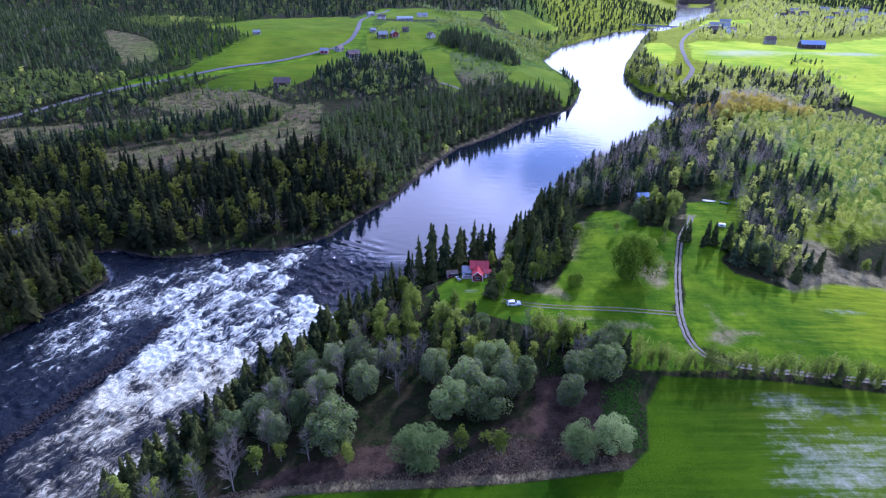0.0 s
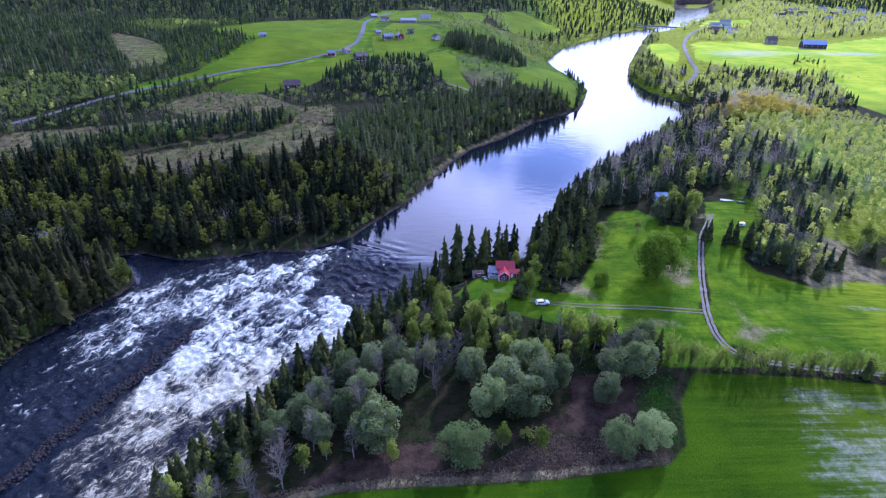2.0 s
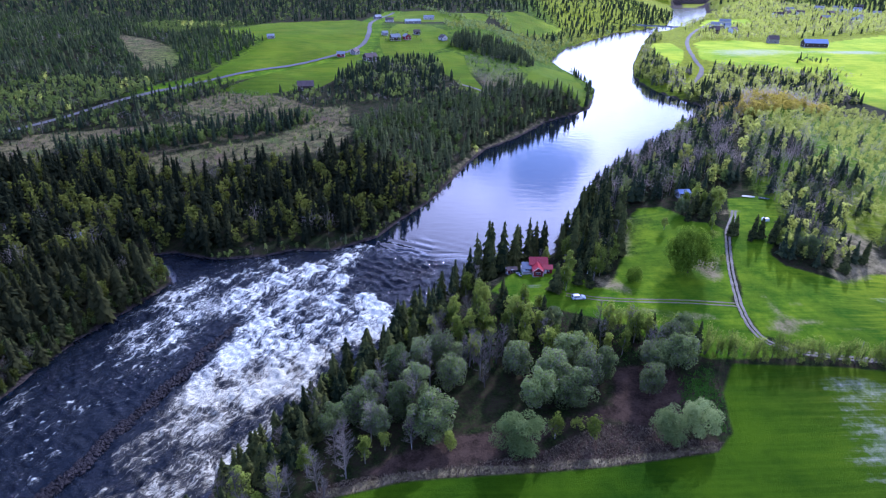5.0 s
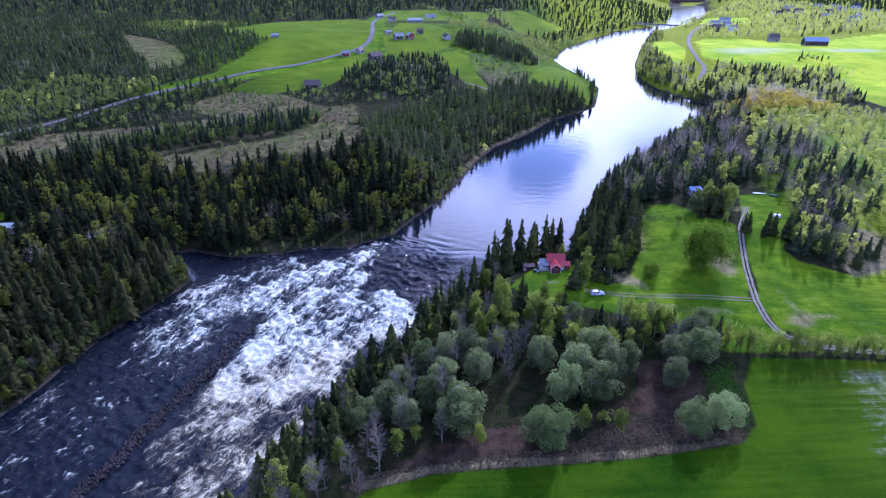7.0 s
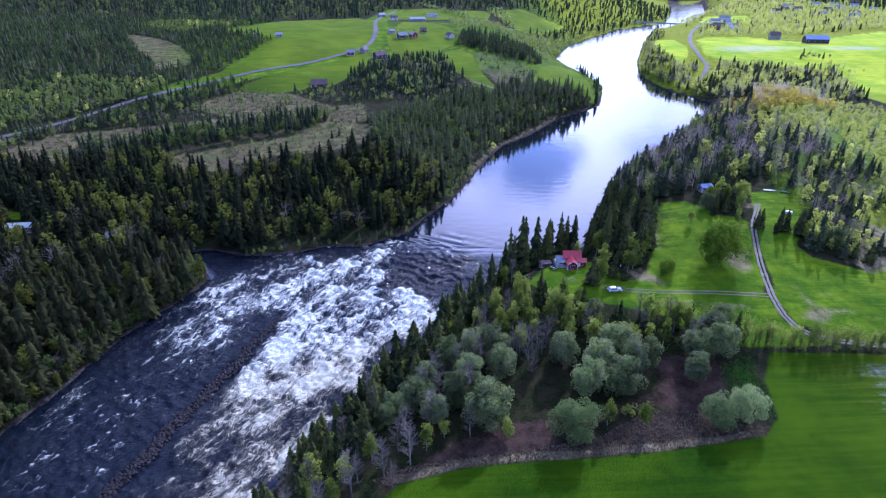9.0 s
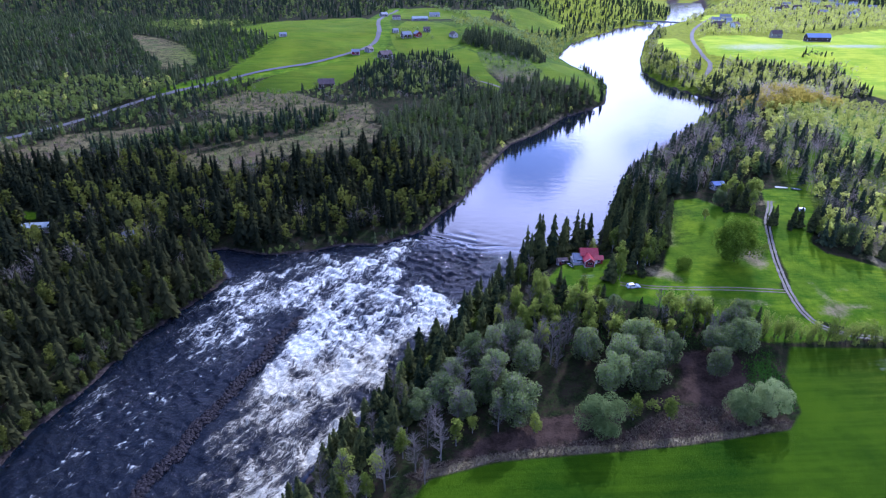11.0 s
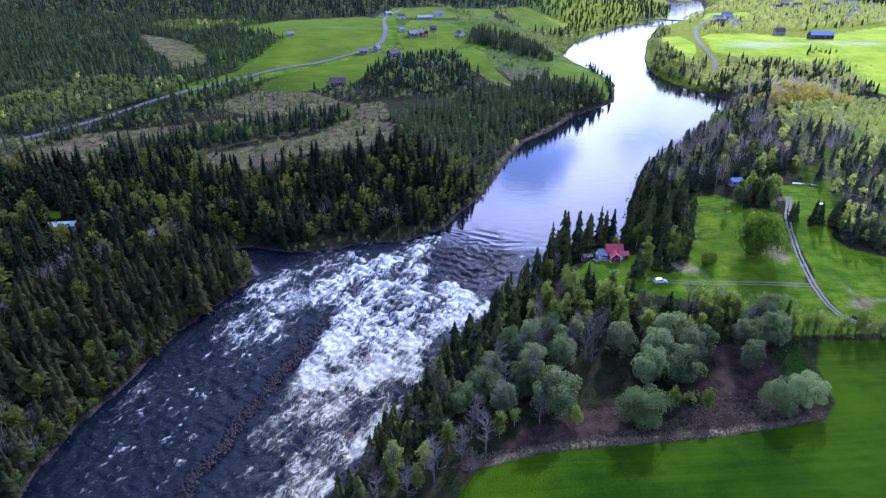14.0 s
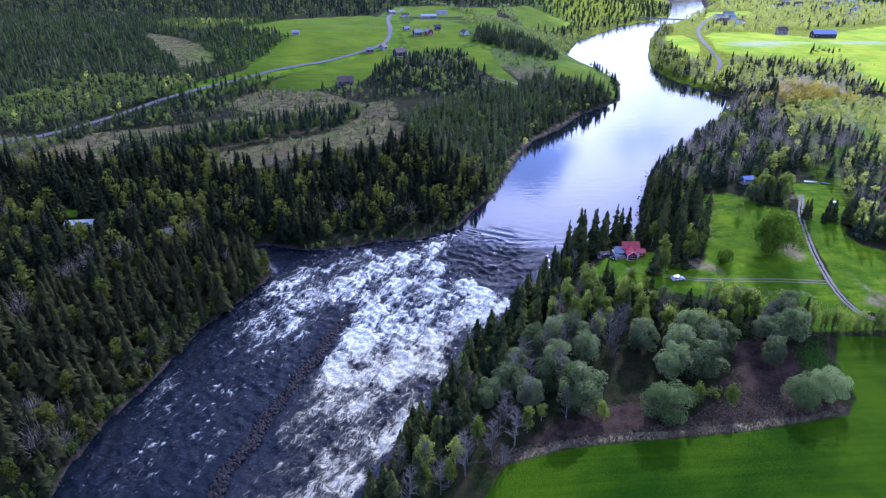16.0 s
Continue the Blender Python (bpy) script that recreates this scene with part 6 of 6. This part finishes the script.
def caravan(x, y, turn):
    top = settle("caravan", x, y, turn, "small white caravan parked in a grass clearing", "caravan")
    top.scale = (0.72, 0.72, 0.72)
    part("body", one_box(-1.9, 1.9, -1.0, 1.0, 0.45, 2.3, edge=0.28), M_WHITE, top)
    for s in (-1, 1):
        bm = bmesh.new()
        bmesh.ops.create_cone(bm, cap_ends=True, segments=14, radius1=0.3, radius2=0.3, depth=0.2, matrix=pose(0, s * 0.95, 0.3, 90))
        part("wheel", bm, M_RUBBER, top)
    part("window", one_box(-1.2, 0.2, -1.03, -1.0, 1.3, 1.85), M_GLASS, top)
    part("drawbar", one_box(1.85, 2.9, -0.06, 0.06, 0.4, 0.5), M_GREY_ROOF, top)


caravan(117, 216.8, -10)
for x, y, tall in ((78, 184, 6.5), (103, 134.5, 6.5), (113, 191, 1.2), (24.8, 177, 5)):
    post("utility_pole" if tall > 4 else "fence_post", x, y, tall, 0.13, M_GREY_TIMBER, "weathered grey timber pole" if tall > 4 else "short pale timber post")
# a wooden stand by the hedge
stand_top = settle("timber_rack", 97, 134.5, -8, "low timber drying rack with two rails beside a hedge", "rack")
for sx in (-2, 2):
    part("leg", one_box(sx - 0.08, sx + 0.08, -0.08, 0.08, -0.3, 2.0), M_GREY_TIMBER, stand_top)
for sz in (1.5, 1.95):
    part("rail", one_box(-2.6, 2.6, -0.12, -0.08, sz, sz + 0.12), M_GREY_TIMBER, stand_top)

# ---- farms on the left slope
simple_house("barn", -111, 467, 10, 12, 8, 3.6, 3.2, M_DARK_TIMBER, M_BROWN_ROOF, "dark red-brown timber barn with a brown roof by a field", "barn", windows=2, chimney=False)
simple_house("cabin", -175, 650, 15, 7, 5, 2.4, 1.6, M_GREY_TIMBER, M_GREY_ROOF, "grey cabin with a pale metal roof at a field edge", "cabin", windows=2, chimney=False)
simple_house("farmhouse", -48, 664, 20, 10, 7, 3.6, 2.8, M_DARK_TIMBER, M_GREY_ROOF, "dark farmhouse with a pale grey roof in a hay field", "house", "farm buildings")
simple_house("barn", -36, 672, 110, 9, 6.5, 3.2, 2.6, M_RED, M_GREY_ROOF, "red timber barn with a grey roof", "barn", "farm buildings", 2, False)
simple_house("shed", -60, 690, 20, 6, 5, 2.6, 1.8, M_GREY_TIMBER, M_GREY_ROOF, "grey outbuilding with a grey roof", "shed", "farm buildings", 2, False)
simple_house("shed", -25, 700, 5, 7, 5, 3, 2, M_DARK_TIMBER, M_BROWN_ROOF, "dark brown timber farm outbuilding", "shed", "farm buildings", 2, False)
simple_house("shed", -96, 580, 0, 7, 5, 2.8, 2, M_RED, M_GREY_ROOF, "small red shed beside a country road", "shed", windows=1, chimney=False)
simple_house("house", -84, 592, 60, 7, 5.5, 2.8, 2.2, M_GREY_TIMBER, M_BROWN_ROOF, "grey house with a brown roof beside a country road")
simple_house("house", -68, 567, 30, 11, 8, 3.6, 3.0, M_DARK_TIMBER, M_BROWN_ROOF, "dark timber house with white gable trim above a wood")
simple_house("house", 3, 672, -60, 8, 6, 3, 2.6, M_PALE_WALL, M_BROWN_ROOF, "pale house with a brown roof by a wood")
simple_house("shed", 44, 487, 10, 6, 4, 2.5, 1.4, M_GREY_TIMBER, M_GREY_ROOF, "small grey shed at a field edge", "shed", windows=0, chimney=False)
for x, y, turn, long, wall, roof in ((-30, 815, 10, 20, M_GREY_TIMBER, M_PALE_ROOF), (-60, 822, 0, 10, M_PALE_WALL, M_BROWN_ROOF), (-78, 870, 30, 9, M_GREY_TIMBER, M_GREY_ROOF), (-8, 880, 0, 14, M_PALE_WALL, M_GREY_ROOF)):
    simple_house("farm_building", x, y, turn, long, 7, 3.2, 2.2, wall, roof, "pale far-off farm building with a low roof", "farm building", "far farm buildings", 3, False)
# ---- roofs in the left wood
simple_house("cottage", -208, 235, 4, 11, 5.0, 2.6, 1.1, M_GREY_TIMBER, M_PALE_ROOF, "cottage with a pale grey-green metal roof in the woods", "cottage", windows=2, chimney=False)
simple_house("cottage", -168, 228, 30, 4, 3.2, 2.4, 1.2, M_WHITE, M_GREY_ROOF, "small white hut half hidden by trees", "hut", windows=1, chimney=False)
# ---- far right
simple_house("barn", 455, 735, -8, 27, 11, 5, 4, M_DARK_TIMBER, M_BLUE_ROOF, "long dark barn with a bright blue roof in green fields", "barn", windows=4, chimney=False)
simple_house("barn", 424, 772, -10, 12, 9, 5, 4, M_GREY_TIMBER, M_BROWN_ROOF, "brown old barn in green fields", "barn", windows=1, chimney=False)
village = random.Random(5)
for x, y in ((400, 884), (412, 900), (425, 880), (436, 962), (448, 950), (477, 1014), (676, 1182), (703, 1184), (797, 1277), (837, 1280), (811, 1220), (860, 1250), (905, 1312), (696, 1094), (730, 1062), (770, 1110), (760, 1180), (640, 1150), (850, 1180), (720, 1250)):
    wall, roof = village.choice(((M_WHITE, M_BROWN_ROOF), (M_WHITE, M_GREY_ROOF), (M_RED, M_GREY_ROOF), (M_PALE_WALL, M_GREY_ROOF), (M_DARK_TIMBER, M_BROWN_ROOF)))
    simple_house("village_house", x, y, village.uniform(-40, 40), village.uniform(12, 18), village.uniform(8, 10), 5, 3.5, wall, roof, "far-off village house beyond the river", "house", "village houses", 3, False, False)


def bridge(x0, y0, x1, y1):
    """A low far-off bridge with piers."""
    top = new("bridge")
    top.matrix_basis = pose((x0 + x1) / 2, (y0 + y1) / 2, 0, 0, 0, math.degrees(math.atan2(y1 - y0, x1 - x0)))
    tagged(top, "low grey concrete bridge across the far river", "bridge")
    a = math.hypot(x1 - x0, y1 - y0) / 2
    part("deck", one_box(-a, a, -3, 3, 5.0, 6.0), M_CONCRETE, top)
    for s in (-2.9, 2.9):
        part("railing", one_box(-a, a, s - 0.1, s + 0.1, 6.0, 7.0), M_GREY_ROOF, top)
    for k in (-0.6, -0.2, 0.2, 0.6):
        part("pier", one_box(a * k - 1, a * k + 1, -2, 2, -5, 5.0), M_CONCRETE, top)


bridge(372, 1150, 470, 1092)


# ---------------------------------------------------------------- stones
def rock_shapes(count=6):
    out = []
    for k in range(count):
        bm = bmesh.new()
        bmesh.ops.create_icosphere(bm, subdivisions=1, radius=0.5)
        r = random.Random(k)
        for v in bm.verts:
            v.co *= r.uniform(0.72, 1.25)
            v.co.z *= 0.72
        bm.verts.ensure_lookup_table()
        out.append((np.array([tuple(v.co) for v in bm.verts]), np.array([[v.index for v in f.verts] for f in bm.faces])))
        bm.free()
    return out


def rocks(name, x, y, z, size, label, seed):
    rng = np.random.RandomState(seed)
    shapes, vs, fs, n = rock_shapes(), [], [], 0
    for px, py, pz, s in zip(x, y, z, size):
        v, f = shapes[rng.randint(len(shapes))]
        a = rng.uniform(0, 6.28)
        c, q = math.cos(a), math.sin(a)
        vs.append(np.stack([(v[:, 0] * c - v[:, 1] * q) * s + px, (v[:, 0] * q + v[:, 1] * c) * s * rng.uniform(0.7, 1.3) + py, v[:, 2] * s + pz], 1))
        fs.append(f + n)
        n += len(v)
    tagged(new(name, mesh_from(name, np.concatenate(vs), np.concatenate(fs), [M_ROCK])), label, "stones", kind="stuff")


_d = np.concatenate([[0], np.cumsum(np.hypot(*np.diff(DAM, axis=0).T))])
_r = np.random.RandomState(9)
_n = 2300
_s = _r.uniform(0, _d[-1], _n)
_o = np.clip(_r.normal(0, 0.5, _n), -0.9, 0.9)
_x, _y = np.interp(_s, _d, DAM[:, 0]) + _o * 2.2 + 0.5 * np.sin(_s * 0.31), np.interp(_s, _d, DAM[:, 1]) - _o * 0.6
rocks("stone_dam", _x, _y, water_level(_x, _y) + 0.42 - 0.5 * _o * _o, 0.3 + 1.1 * _r.rand(_n) ** 2, "long low training wall of dark boulders in the river", 3)


def rubble_core():
    """The low mound of rubble under the boulders of the training wall."""
    t = np.arange(0, _d[-1], 0.8)
    cx, cy = np.interp(t, _d, DAM[:, 0]) + 0.5 * np.sin(t * 0.31), np.interp(t, _d, DAM[:, 1])
    r = np.random.RandomState(12)
    cols = []
    for q, h in ((-2.1, -0.9), (-1.2, 0.2), (0.0, 0.5), (1.2, 0.2), (2.1, -0.9)):
        px, py = cx + q + r.uniform(-0.35, 0.35, len(t)), cy - 0.27 * q
        cols.append(np.stack([px, py, water_level(px, py) + h + r.uniform(-0.14, 0.14, len(t))], 1))
    m = len(t)
    f = [(k * m + i, k * m + i + 1, (k + 1) * m + i + 1, (k + 1) * m + i) for k in range(4) for i in range(m - 1)]
    tagged(new("rubble_core", mesh_from("rubble_core", np.concatenate(cols), np.array(f)[:, ::-1], [M_ROCK])), "dark rubble core of a low training wall in the river", "stones", kind="stuff")


rubble_core()
# boulders along both shores and a few in the rapids
_p = np.concatenate([np.stack([np.interp(np.arange(0, 26, 0.05), np.arange(len(LEFT_BANK)), [p[k] for p in LEFT_BANK]) for k in (0, 1)], 1), np.stack([np.interp(np.arange(14, 29, 0.04), np.arange(len(RIGHT_BANK)), [p[k] for p in RIGHT_BANK]) for k in (0, 1)], 1)])
_p = _p + _r.normal(0, 1.2, _p.shape)
rocks("shore_stones", _p[:, 0], _p[:, 1], water_level(_p[:, 0], _p[:, 1]) + _r.uniform(-0.35, 0.15, len(_p)), _r.uniform(0.3, 1.1, len(_p)), "dark wet boulders along the river's shores", 4)
